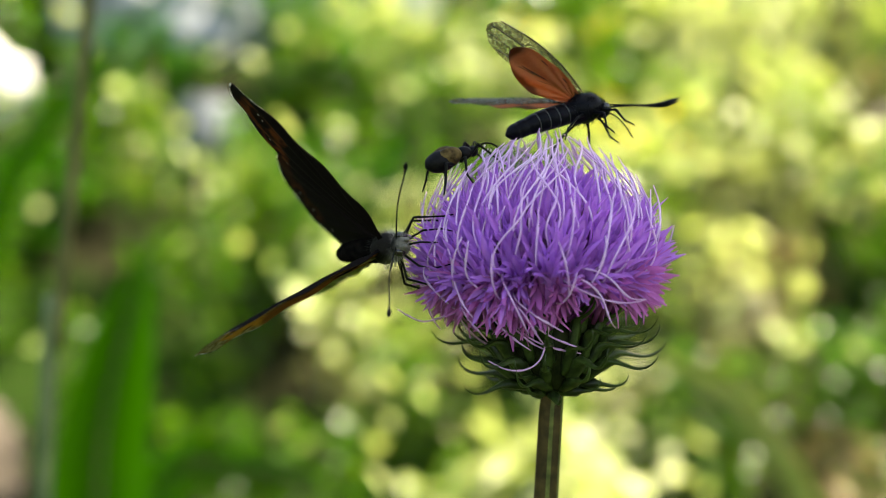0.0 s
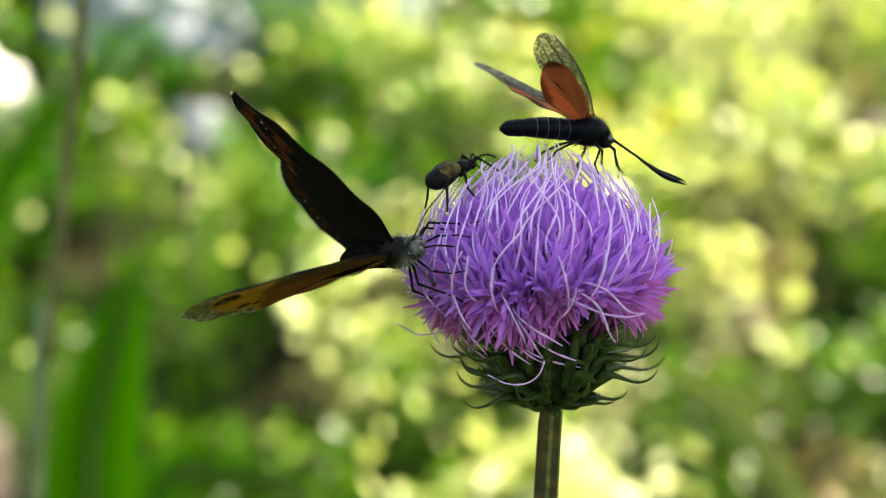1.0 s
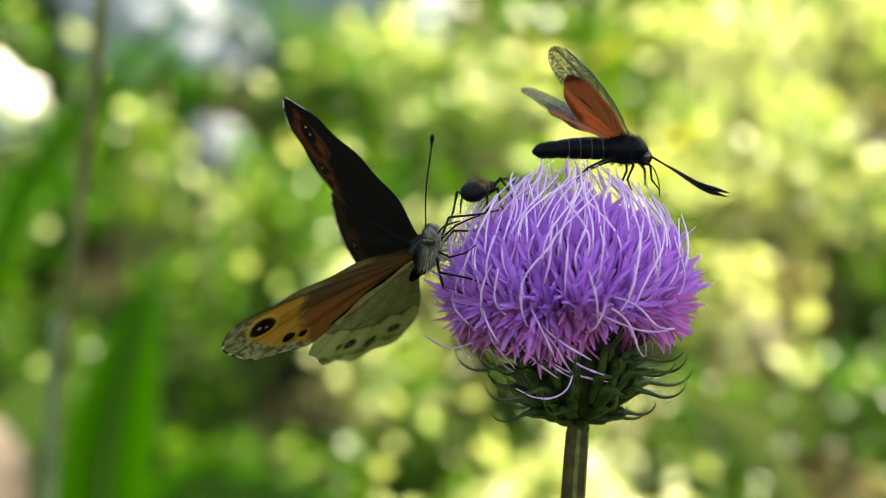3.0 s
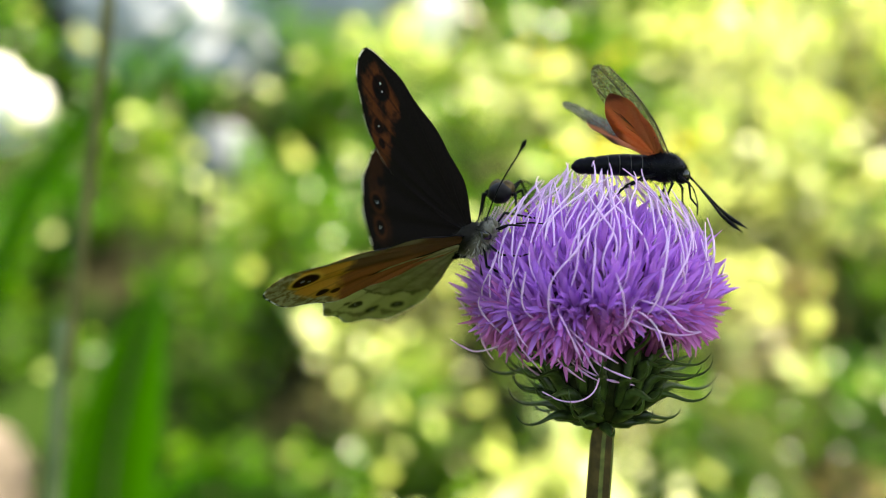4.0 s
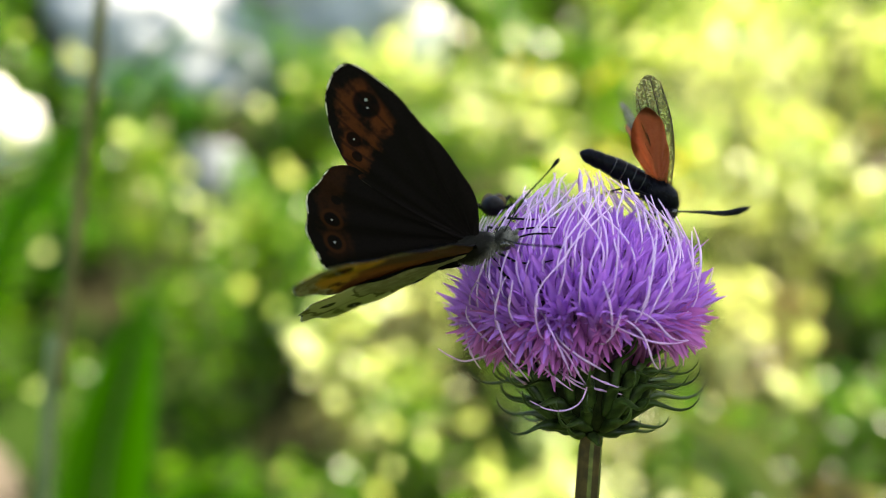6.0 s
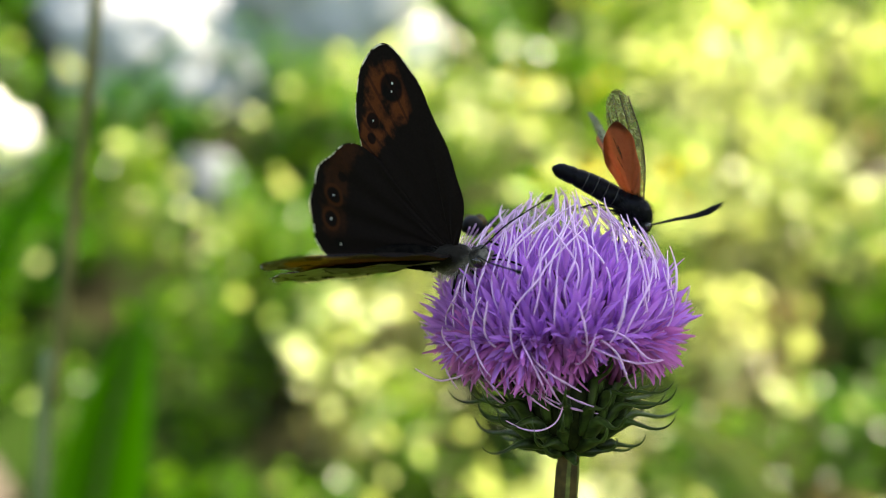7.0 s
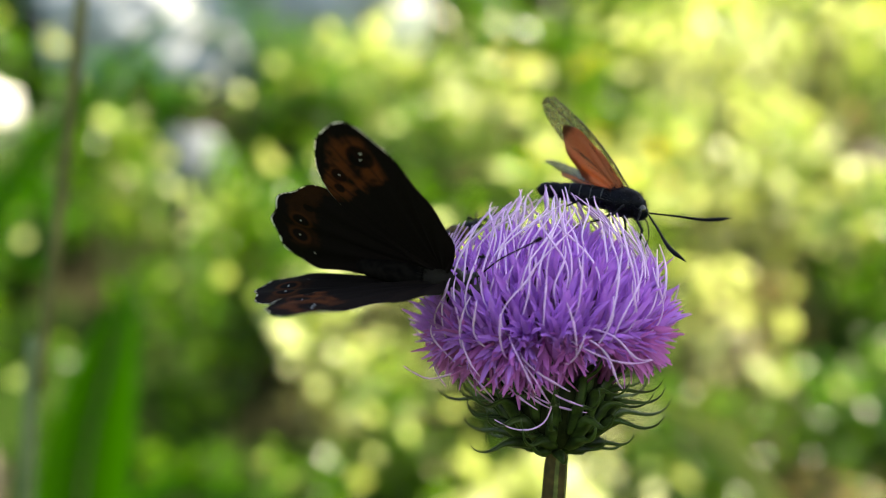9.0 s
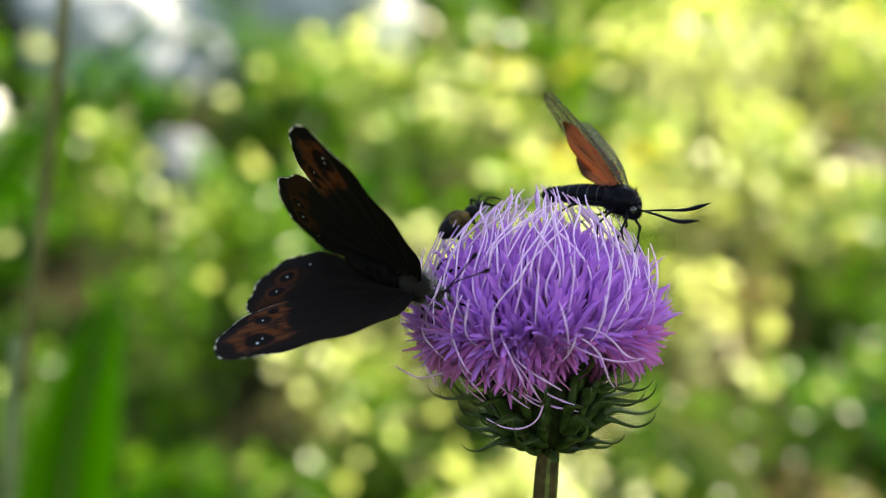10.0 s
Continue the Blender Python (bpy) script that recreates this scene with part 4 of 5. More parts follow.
def make_butterfly():
    rnd = random.Random(8)
    fly = tagged(new("butterfly"), "large brown-black satyr butterfly with eyespots feeding on the thistle", "butterfly")
    bm = bmesh.new()
    egg(bm, (0.4 * MM, 0, 0), (3.7 * MM, 2.1 * MM, 2.2 * MM), 22, 16, 0, 0.12)
    thorax = part("thorax", bm, M["fur"], fly, "grey-brown furry thorax")
    bm = bmesh.new()
    hairs(bm, rnd, (0.2 * MM, 0, -0.3 * MM), (3.6 * MM, 2.0 * MM, 2.1 * MM), 420, 1.1 * MM, 0.045 * MM, 0.5)
    part("fur", bm, M["hair"], thorax, "pale grey fur")
    bm = bmesh.new()
    line = bend([(-2.6 * MM, 0, 0.4 * MM), (-6 * MM, 0, 1.8 * MM), (-9.5 * MM, 0, 2.8 * MM), (-12.5 * MM, 0, 3.0 * MM)], 9)
    rad = [(1.75 - 1.35 * max(0, i / (len(line) - 1) - 0.25) ** 1.5 + 0.08 * (i % 3 == 0)) * MM for i in range(len(line))]
    rad[-1] = 0.35 * MM
    tube(bm, line, rad, 16)
    part("abdomen", bm, M["abdomen"], fly, "dark brown ringed abdomen")
    bm = bmesh.new()
    egg(bm, (5.2 * MM, 0, -0.3 * MM), (1.5 * MM, 1.5 * MM, 1.35 * MM), 18, 12, 0, 0.12)
    hairs(bm, rnd, (5.2 * MM, 0, -0.2 * MM), (1.5 * MM, 1.4 * MM, 1.3 * MM), 150, 0.8 * MM, 0.04 * MM, -0.4)
    for s in (-1, 1):
        tube(bm, bend([(6.0 * MM, s * 0.45 * MM, -0.8 * MM), (7.0 * MM, s * 0.5 * MM, -0.6 * MM), (7.8 * MM, s * 0.4 * MM, 0.1 * MM)], 4), [0.28 * MM] * 8 + [0.12 * MM], 6)
    head = part("head", bm, M["fur"], fly, "small furry head")
    for s in (-1, 1):
        bm = bmesh.new()
        egg(bm, (5.6 * MM, s * 1.05 * MM, -0.1 * MM), (0.85 * MM, 0.6 * MM, 0.9 * MM), 14, 10)
        part("eye", bm, M["eye"], head)
    bm = bmesh.new()
    tube(bm, bend([(6.4 * MM, 0, -1.0 * MM), (8.6 * MM, 0.2 * MM, -1.8 * MM), (10.6 * MM, 0.2 * MM, -3.6 * MM)], 5), [0.14 * MM] * 10 + [0.05 * MM], 5)
    part("proboscis", bm, M["leg"], head, "thin dark proboscis dipped between the florets")
    antennae = []
    for s in (1, -1):
        bm = bmesh.new()
        line = bend([(0, 0, 0), (5.5 * MM, s * 0.3 * MM, 0.3 * MM), (11 * MM, 0, 0), (13.4 * MM, -s * 0.1 * MM, -0.1 * MM)], 8)
        rad = [(0.09 + 0.02 * (i % 2)) * MM if i < 17 else (0.11, 0.14, 0.20, 0.27, 0.31, 0.31, 0.24, 0.10)[i - 17] * MM for i in range(len(line))]
        tube(bm, line, rad, 7)
        antennae.append(part("antenna", bm, M["leg"], fly, "thin dark clubbed antenna"))
    for s in (1, -1):
        leg(fly, [(1.8, s * 1.2, -1.6), (3.6, s * 4.2, -2.2), (4.8, s * 4.8, -6.0), (5.6, s * 5.6, -8.6)], 0.21, 0.09)
        leg(fly, [(0.2, s * 1.2, -1.8), (-0.4, s * 4.4, -3.2), (-0.2, s * 5.0, -7.0), (0.6, s * 5.4, -9.6)], 0.21, 0.09)
        leg(fly, [(3.0, s * 0.9, -1.6), (5.0, s * 2.4, -3.2), (7.4, s * 2.6, -5.0), (9.4, s * 2.2, -6.0)], 0.18, 0.08)
    wings = {}
    for s, w in ((1, "L"), (-1, "R")):
        fw = wing("forewing", FORE_EDGE, (0, 0.2), s, [M["fore_top"], M["fore_low"], M["fringe"]], fly, "brown-black forewing with rusty band and white-pupilled eyespots", ribs=8, wash=-0.05)
        hw = wing("hindwing", HIND_EDGE, (0, 0.6), s, [M["hind_top"], M["hind_low"], M["fringe"]], fly, "scalloped brown-black hindwing, grey-green mottled below", ribs=9, scallop=0.016, camber=0.35)
        wings[w] = (fw, hw)
    return fly, wings, antennae


butterfly, b_wings, b_antennae = make_butterfly()


# ---- the burnet moth ----
M_FORE = outline([(0, -0.3), (5, -0.9), (10, -0.9), (14.5, -0.3), (17.3, 0.6), (18.6, 1.9), (17.9, 3.0), (15.0, 4.1), (9, 3.5), (4, 1.9), (0, 0.9)])
M_HIND = outline([(0.5, 0.4), (5, -0.3), (10, 0.1), (12.6, 1.0), (13.6, 2.3), (12.2, 3.8), (9.4, 4.9), (6.4, 5.0), (3.4, 3.9), (0.6, 2.0)])


def make_moth():
    rnd = random.Random(14)
    moth = tagged(new("burnet_moth"), "black burnet moth with raised orange-red wings on the thistle", "moth")
    bm = bmesh.new()
    egg(bm, (2.0 * MM, 0, 0), (3.1 * MM, 2.1 * MM, 2.15 * MM), 22, 16, 0, 0.10)
    thorax = part("thorax", bm, M["moth_black"], moth, "black furry thorax")
    bm = bmesh.new()
    hairs(bm, rnd, (2.0 * MM, 0, 0), (3.0 * MM, 2.0 * MM, 2.05 * MM), 420, 0.7 * MM, 0.04 * MM, 0.5)
    part("fur", bm, M["moth_black"], thorax)
    bm = bmesh.new()
    line = [Vector((0.6 - 11.2 * i / 36, 0, 0.30 * math.sin(i / 36 * math.pi) - 0.1)) * MM for i in range(37)]
    rad = []
    for i in range(37):
        t = i / 36
        r = 1.48 + 0.22 * math.sin(min(1, t * 1.5) * math.pi * 0.9) - 0.42 * t
        if t > 0.82:
            r *= math.sqrt(max(0.02, 1 - ((t - 0.82) / 0.185) ** 2))
        rad.append((r - 0.13 * (i % 5 == 0)) * MM)
    tube(bm, line, rad, 20)
    abdomen = part("abdomen", bm, M["moth_black"], moth, "glossy blue-black ringed abdomen")
    for i in (5, 10, 15, 20):
        bm = bmesh.new()
        tube(bm, [line[i] - Vector((0.045 * MM, 0, 0)), line[i] + Vector((0.045 * MM, 0, 0))], (rad[i - 1] + 0.01 * MM), 20)
        part("ring", bm, M["moth_ring"], abdomen, "thin grey ring")
    bm = bmesh.new()
    egg(bm, (4.6 * MM, 0, -1.0 * MM), (1.15 * MM, 1.15 * MM, 1.2 * MM), 16, 12, 0, 0.08)
    hairs(bm, rnd, (4.5 * MM, 0, -0.9 * MM), (1.1 * MM, 1.1 * MM, 1.1 * MM), 90, 0.45 * MM, 0.035 * MM, -0.2)
    head = part("head", bm, M["moth_black"], moth)
    for s in (-1, 1):
        bm = bmesh.new()
        egg(bm, (4.9 * MM, s * 0.85 * MM, -0.95 * MM), (0.55 * MM, 0.45 * MM, 0.6 * MM), 12, 10)
        part("eye", bm, M["eye"], head)
    bm = bmesh.new()
    tube(bm, bend([(5.3 * MM, 0, -1.7 * MM), (6.2 * MM, 0, -2.7 * MM), (6.9 * MM, 0.1 * MM, -4.6 * MM), (7.0 * MM, 0.1 * MM, -6.4 * MM)], 5), [0.10 * MM] * 15 + [0.04 * MM], 5)
    part("proboscis", bm, M["leg"], head, "thin proboscis reaching into the florets")
    antennae = []
    for s in (1, -1):
        bm = bmesh.new()
        line = bend([(0, 0, 0), (4.2 * MM, 0, -0.15 * MM), (8.6 * MM, 0, -0.35 * MM), (12.4 * MM, 0, 0.35 * MM)], 8)
        rad = [(0.12 + 0.008 * i) * MM if i < 12 else (0.22 + 0.026 * (i - 12)) * MM if i < 19 else (0.40, 0.36, 0.28, 0.20, 0.12, 0.05)[i - 19] * MM for i in range(len(line))]
        tube(bm, line, rad, 8, 0, 0.8)
        antennae.append(part("antenna", bm, M["moth_black"], moth, "black clubbed antenna"))
    for s in (1, -1):
        leg(moth, [(4.0, s * 1.0, -1.3), (5.2, s * 2.2, -2.4), (5.4, s * 2.6, -4.4), (6.4, s * 2.8, -5.6)], 0.24, 0.10, M["moth_black"])
        leg(moth, [(2.4, s * 1.2, -1.4), (2.8, s * 2.9, -2.6), (2.0, s * 3.2, -4.6), (2.6, s * 3.4, -6.0)], 0.23, 0.10, M["moth_black"])
        leg(moth, [(0.8, s * 1.1, -1.3), (-1.2, s * 2.6, -2.0), (-3.4, s * 2.8, -3.2), (-4.6, s * 2.9, -4.6)], 0.23, 0.10, M["moth_black"])
    wings = {}
    for s, w in ((1, "L"), (-1, "R")):
        fw = wing("forewing", M_FORE, (0, 0.3), s, [M["moth_back"], M["moth_fore"]], moth, "smoky see-through forewing with dark veins", 0.03, 0.25, 7, ring=12)
        bm = bmesh.new()
        for pts in ([(0, -0.2), (6, -0.95), (12, -0.7), (17.8, 0.6)], [(0, 0.2), (7, 0.4), (13, 1.0), (18.2, 1.9)], [(0, 0.5), (6, 1.3), (12, 2.2), (17.4, 2.9)], [(0, 0.7), (5, 1.8), (10, 3.0), (14.5, 3.8)]):
            tube(bm, [(-b * MM, s * a * MM, 0.1 * MM) for a, b in outline(pts, 4)], 0.09 * MM, 4)
        part("vein", bm, M["vein"], fw)
        hw = wing("hindwing", M_HIND, (0.4, 1.4), s, [M["moth_hind"], M["moth_hind"]], moth, "orange-red hindwing with a narrow dark edge", 0.03, 0.2, 6, ring=12)
        wings[w] = (fw, hw)
    return moth, wings, antennae, abdomen


moth, m_wings, m_antennae, m_abdomen = make_moth()


# ---- the beetle ----
def make_beetle():
    rnd = random.Random(4)
    bug = tagged(new("beetle"), "small dark beetle with dull olive-brown wing cases climbing the thistle", "beetle")
    bm = bmesh.new()
    egg(bm, (-1.5 * MM, 0, 0.1 * MM), (2.4 * MM, 1.7 * MM, 1.5 * MM), 22, 14, 0, 0.04)
    part("abdomen", bm, M["leg"], bug)
    for s in (1, -1):
        bm = bmesh.new()
        egg(bm, (-0.5 * MM, s * 0.70 * MM, 0.42 * MM), (1.95 * MM, 1.05 * MM, 1.35 * MM), 18, 12, 0, 0.03)
        part("wing_case", bm, M["elytra"], bug, "brown wing case")
    bm = bmesh.new()
    egg(bm, (2.2 * MM, 0, 0.1 * MM), (1.1 * MM, 1.2 * MM, 0.95 * MM), 18, 12, 0, 0.06)
    part("thorax", bm, M["leg"], bug)
    bm = bmesh.new()
    egg(bm, (3.6 * MM, 0, -0.1 * MM), (0.8 * MM, 0.85 * MM, 0.75 * MM), 16, 10, 0, 0.06)
    part("head", bm, M["leg"], bug)
    for s in (1, -1):
        leg(bug, [(2.4, s * 0.8, -0.4), (3.7, s * 1.7, 1.0), (5.0, s * 2.0, -0.6), (6.4, s * 2.1, -2.4)], 0.26, 0.10)
        leg(bug, [(1.0, s * 1.0, -0.6), (0.8, s * 2.6, 0.1), (0.2, s * 3.1, -2.0), (0.6, s * 3.5, -3.4)], 0.26, 0.10)
        leg(bug, [(-0.2, s * 1.0, -0.6), (-2.0, s * 2.3, 0.1), (-3.0, s * 2.6, -2.3), (-3.8, s * 2.9, -3.7)], 0.28, 0.10)
        bm = bmesh.new()
        line = bend([(4.0 * MM, s * 0.5 * MM, 0.2 * MM), (4.8 * MM, s * 1.2 * MM, 0.7 * MM), (5.6 * MM, s * 2.0 * MM, 0.5 * MM), (6.0 * MM, s * 2.8 * MM, -0.1 * MM)], 6)
        tube(bm, line, [0.14 * MM] * (len(line) - 1) + [0.06 * MM], 5)
        part("antenna", bm, M["leg"], bug)
    return bug


beetle = make_beetle()


# ---- what moves ----
def motions():
    """The thistle sways in the wind, and the three insects ride on it, turn and work their wings."""
    sway = [
        (0, pose(0.01673, 0.17419, 0.59525, 0.0, 0.0, 0.0)),
        (0.2, pose(0.01759, 0.17417, 0.59525, 0.0, 0.0, 0.0)),
        (0.5, pose(0.01889, 0.17410, 0.59525, 0.0, 0.0, 0.0)),
        (0.8, pose(0.01797, 0.17416, 0.59525, 0.0, 0.0, 0.0)),
        (1, pose(0.01764, 0.17419, 0.59525, 0.0, 0.0, 0.0)),
        (1.5, pose(0.01728, 0.17454, 0.59525, 0.0, 0.0, 0.0)),
        (2, pose(0.01897, 0.17443, 0.59525, 0.0, 0.0, 0.0)),
        (2.2, pose(0.01892, 0.17450, 0.59525, 0.0, 0.0, 0.0)),
        (3.3, pose(0.01978, 0.17476, 0.59525, 0.0, 0.0, 0.0)),
        (3.5, pose(0.01965, 0.17483, 0.59525, 0.0, 0.0, 0.0)),
        (3.8, pose(0.02207, 0.17486, 0.59525, 0.0, 0.0, 0.0)),
        (4, pose(0.02247, 0.17488, 0.59525, 0.0, 0.0, 0.0)),
        (4.2, pose(0.02131, 0.17492, 0.59525, 0.0, 0.0, 0.0)),
        (4.5, pose(0.02018, 0.17500, 0.59525, 0.0, 0.0, 0.0)),
        (4.8, pose(0.02240, 0.17501, 0.59525, 0.0, 0.0, 0.0)),
        (5, pose(0.02194, 0.17502, 0.59525, 0.0, 0.0, 0.0)),
        (5.2, pose(0.02128, 0.17506, 0.59525, 0.0, 0.0, 0.0)),
        (5.5, pose(0.02244, 0.17510, 0.59525, 0.0, 0.0, 0.0)),
        (5.7, pose(0.02221, 0.17510, 0.59525, 0.0, 0.0, 0.0)),
        (6.8, pose(0.02009, 0.17521, 0.59525, 0.0, 0.0, 0.0)),
        (7, pose(0.01933, 0.17524, 0.59525, 0.0, 0.0, 0.0)),
        (7.2, pose(0.02141, 0.17525, 0.59525, 0.0, 0.0, 0.0)),
        (7.3, pose(0.02182, 0.17526, 0.59525, 0.0, 0.0, 0.0)),
        (7.5, pose(0.02109, 0.17528, 0.59525, 0.0, 0.0, 0.0)),
        (7.8, pose(0.02004, 0.17510, 0.59525, 0.0, 0.0, 0.0)),
        (8, pose(0.01965, 0.17501, 0.59525, 0.0, 0.0, 0.0)),
        (8.2, pose(0.01990, 0.17489, 0.59525, 0.0, 0.0, 0.0)),
        (8.5, pose(0.01944, 0.17474, 0.59525, 0.0, 0.0, 0.0)),
        (8.8, pose(0.01926, 0.17463, 0.59525, 0.0, 0.0, 0.0)),
        (9, pose(0.01959, 0.17455, 0.59525, 0.0, 0.0, 0.0)),
        (9.2, pose(0.01986, 0.17455, 0.59525, 0.0, 0.0, 0.0)),
        (9.5, pose(0.02038, 0.17454, 0.59525, 0.0, 0.0, 0.0)),
        (10, pose(0.02049, 0.17443, 0.59525, 0.0, 0.0, 0.0)),
    ]
    walk(thistle, sway)
    walk(butterfly, [
        (0, pose(-0.00615, 0.17089, 0.61591, 80.5, -7.2, -70.4)),
        (0.2, pose(-0.00377, 0.17075, 0.61583, 82.3, -9.8, -82.5)),
        (0.5, pose(-0.00250, 0.16696, 0.61600, 79.6, -10.4, -82.7)),
        (0.8, pose(-0.00265, 0.16650, 0.61616, 72.4, -7.7, -66.4)),
        (1, pose(-0.00356, 0.16744, 0.61723, 75.0, -9.0, -66.0)),
        (1.5, pose(-0.00402, 0.16839, 0.61684, 77.9, -10.7, -69.1)),
        (2, pose(-0.00228, 0.16710, 0.61730, 78.4, -13.8, -72.1)),
        (2.2, pose(-0.00236, 0.16804, 0.61636, 77.9, -13.9, -82.6)),
        (3.3, pose(-0.00122, 0.17048, 0.61956, 75.8, -28.7, -79.9)),
        (3.5, pose(-0.00046, 0.16926, 0.61959, 72.0, -23.7, -73.0)),
        (3.8, pose(0.00254, 0.17086, 0.62058, 75.8, -21.1, -75.8)),
        (4, pose(0.00381, 0.17135, 0.62104, 64.3, -17.5, -68.6)),
        (4.2, pose(0.00175, 0.17163, 0.62098, 68.8, -20.5, -69.7)),
        (4.5, pose(0.00301, 0.17125, 0.62095, 65.9, -12.4, -53.5)),
        (4.8, pose(0.00431, 0.17209, 0.62239, 68.9, -21.3, -65.6)),
        (5, pose(0.00369, 0.17123, 0.62231, 68.5, -22.5, -63.9)),
        (5.2, pose(0.00409, 0.17004, 0.62170, 71.6, -20.3, -50.6)),
        (5.5, pose(0.00608, 0.16695, 0.62154, 63.3, -9.2, -44.5)),
        (5.7, pose(0.00588, 0.16549, 0.62108, 77.0, -15.7, -43.4)),
        (6.8, pose(0.00280, 0.17039, 0.62184, 55.8, -10.1, -43.0)),
        (7, pose(0.00266, 0.16999, 0.62242, 55.3, -4.9, -46.2)),
        (7.2, pose(0.00534, 0.16852, 0.62156, 55.7, 10.0, -58.2)),
        (7.3, pose(0.00566, 0.16816, 0.62012, 56.0, 8.1, -50.3)),
        (7.5, pose(0.00495, 0.16725, 0.62065, 69.7, 7.1, -40.6)),
        (7.8, pose(0.00321, 0.16936, 0.62011, 75.4, 4.4, -43.2)),
        (8, pose(0.00364, 0.16751, 0.62019, 75.3, 7.1, -38.7)),
        (8.2, pose(0.00395, 0.16741, 0.61974, 73.3, 11.2, -42.1)),
        (8.5, pose(0.00258, 0.16755, 0.61967, 74.4, 9.2, -39.5)),
        (8.8, pose(0.00321, 0.16668, 0.61915, 73.6, 8.4, -35.4)),
        (9, pose(0.00320, 0.16852, 0.61947, 73.9, 4.7, -39.5)),
        (9.2, pose(0.00158, 0.16970, 0.61924, 75.5, 8.2, -56.5)),
        (9.5, pose(0.00300, 0.16832, 0.61900, 71.2, 11.4, -45.4)),
        (10, pose(0.00193, 0.16950, 0.61849, 76.2, 14.8, -53.9)),
    ])
    # seconds; left and right wings raised; left and right forewing swept forward, then the hindwings; the hindwings raised over the forewings; the wings turned about their span, left and right, and the right hindwing beyond its forewing (degrees)
    flaps = [
        (0, 54, 54, 3, 4, 2, -1, -2, 4, -4, -6, 1),
        (0.2, 51, 52, 16, 14, 11, 6, -1, 0, -2, -10, 4),
        (0.5, 53, 52, -3, -3, 4, 1, 0, -5, 0, -17, 11),
        (0.8, 57, 49, 2, 2, 3, 2, -1, -2, -4, -9, 5),
        (1, 62, 62, 0, -2, 0, -3, -2, -2, -7, -9, 8),
        (1.5, 62, 61, 0, 1, 1, -6, -1, -2, -4, -9, 8),
        (2, 58, 58, -1, 1, 3, -5, -1, -2, -3, -9, 8),
        (2.2, 73, 69, -4, -1, 1, -6, -1, -4, -2, -8, 7),
        (3.3, 47, 46, -2, -1, 3, 0, -1, -1, 4, -5, 4),
        (3.5, 51, 49, -5, -2, 1, -1, -1, -2, 5, -5, 5),
        (3.8, 60, 60, -7, 5, 1, 4, -2, 2, 6, -5, 0),
        (4, 52, 51, -2, -3, 4, 2, -3, 4, 7, -7, 0),
        (4.2, 51, 50, -6, -5, 1, 3, -3, 3, 6, -6, 0),
        (4.5, 55, 54, -3, -6, 3, 6, -2, 1, 4, -5, 0),
        (4.8, 49, 50, -1, -5, 5, 4, -2, 3, 6, -5, 0),
        (5, 50, 50, -3, -3, 5, 3, -2, 4, 8, -5, 0),
        (5.2, 51, 56, -3, -5, 3, 2, -2, 2, 5, -5, 0),
        (5.5, 64, 63, -1, -2, 2, 3, -3, -2, 0, -5, 0),
        (5.7, 60, 69, 0, -4, 2, 2, -2, -1, 1, -5, 0),
        (6.8, 55, 56, -6, -6, 0, 1, 2, 0, 2, -1, 0),
        (7, 56, 55, -3, -4, 1, 2, 3, 0, 2, -1, 0),
        (7.2, 61, 61, -6, -3, -1, 4, 3, -3, 3, 0, 0),
        (7.3, 63, 63, 1, -3, 3, 5, 3, -4, 4, 0, 0),
        (7.5, 63, 63, -2, -6, 1, 5, 3, -6, 5, 0, 0),
        (7.8, 59, 59, -3, -5, -1, 3, 1, -9, 4, 1, 0),
        (8, 62, 63, -2, -3, -2, 3, -1, -10, 4, 1, 0),
        (8.2, 65, 65, -1, 0, -1, 4, 0, -10, 4, 1, 0),
        (8.5, 64, 65, -2, -3, -1, 3, 1, -9, 4, 1, 0),
        (8.8, 66, 67, -4, -6, -1, 2, 0, -7, 4, 0, 0),
        (9, 67, 68, -1, -4, 0, 3, 0, -5, 4, -1, 0),
        (9.2, 54, 53, -4, -8, -1, 0, 0, -7, 3, -1, 0),
        (9.5, 60, 60, -3, -3, -1, 0, 1, -10, 1, -1, 0),
        (10, 61, 61, -2, -2, -1, 2, 0, -11, 4, 0, 0),
    ]
    for side, name, up, fore, hind, over, turn, more in ((1, "L", 1, 3, 5, 7, 9, 0), (-1, "R", 2, 4, 6, 8, 10, 1)):
        hinge = (1.0 * MM, side * 0.9 * MM, 0.8 * MM)
        fw, hw = b_wings[name]
        walk(fw, [(r[0], pose(*hinge, side * r[up]) @ pose(0, 0, 0, 0, r[turn]) @ pose(0, 0, 0.12 * MM, 0, 0, -side * r[fore])) for r in flaps])
        walk(hw, [(r[0], pose(*hinge, side * (r[up] + r[over])) @ pose(0, 0, 0, 0, r[turn] + more * r[11]) @ pose(0, 0, -0.12 * MM, 0, 0, -side * r[hind])) for r in flaps])
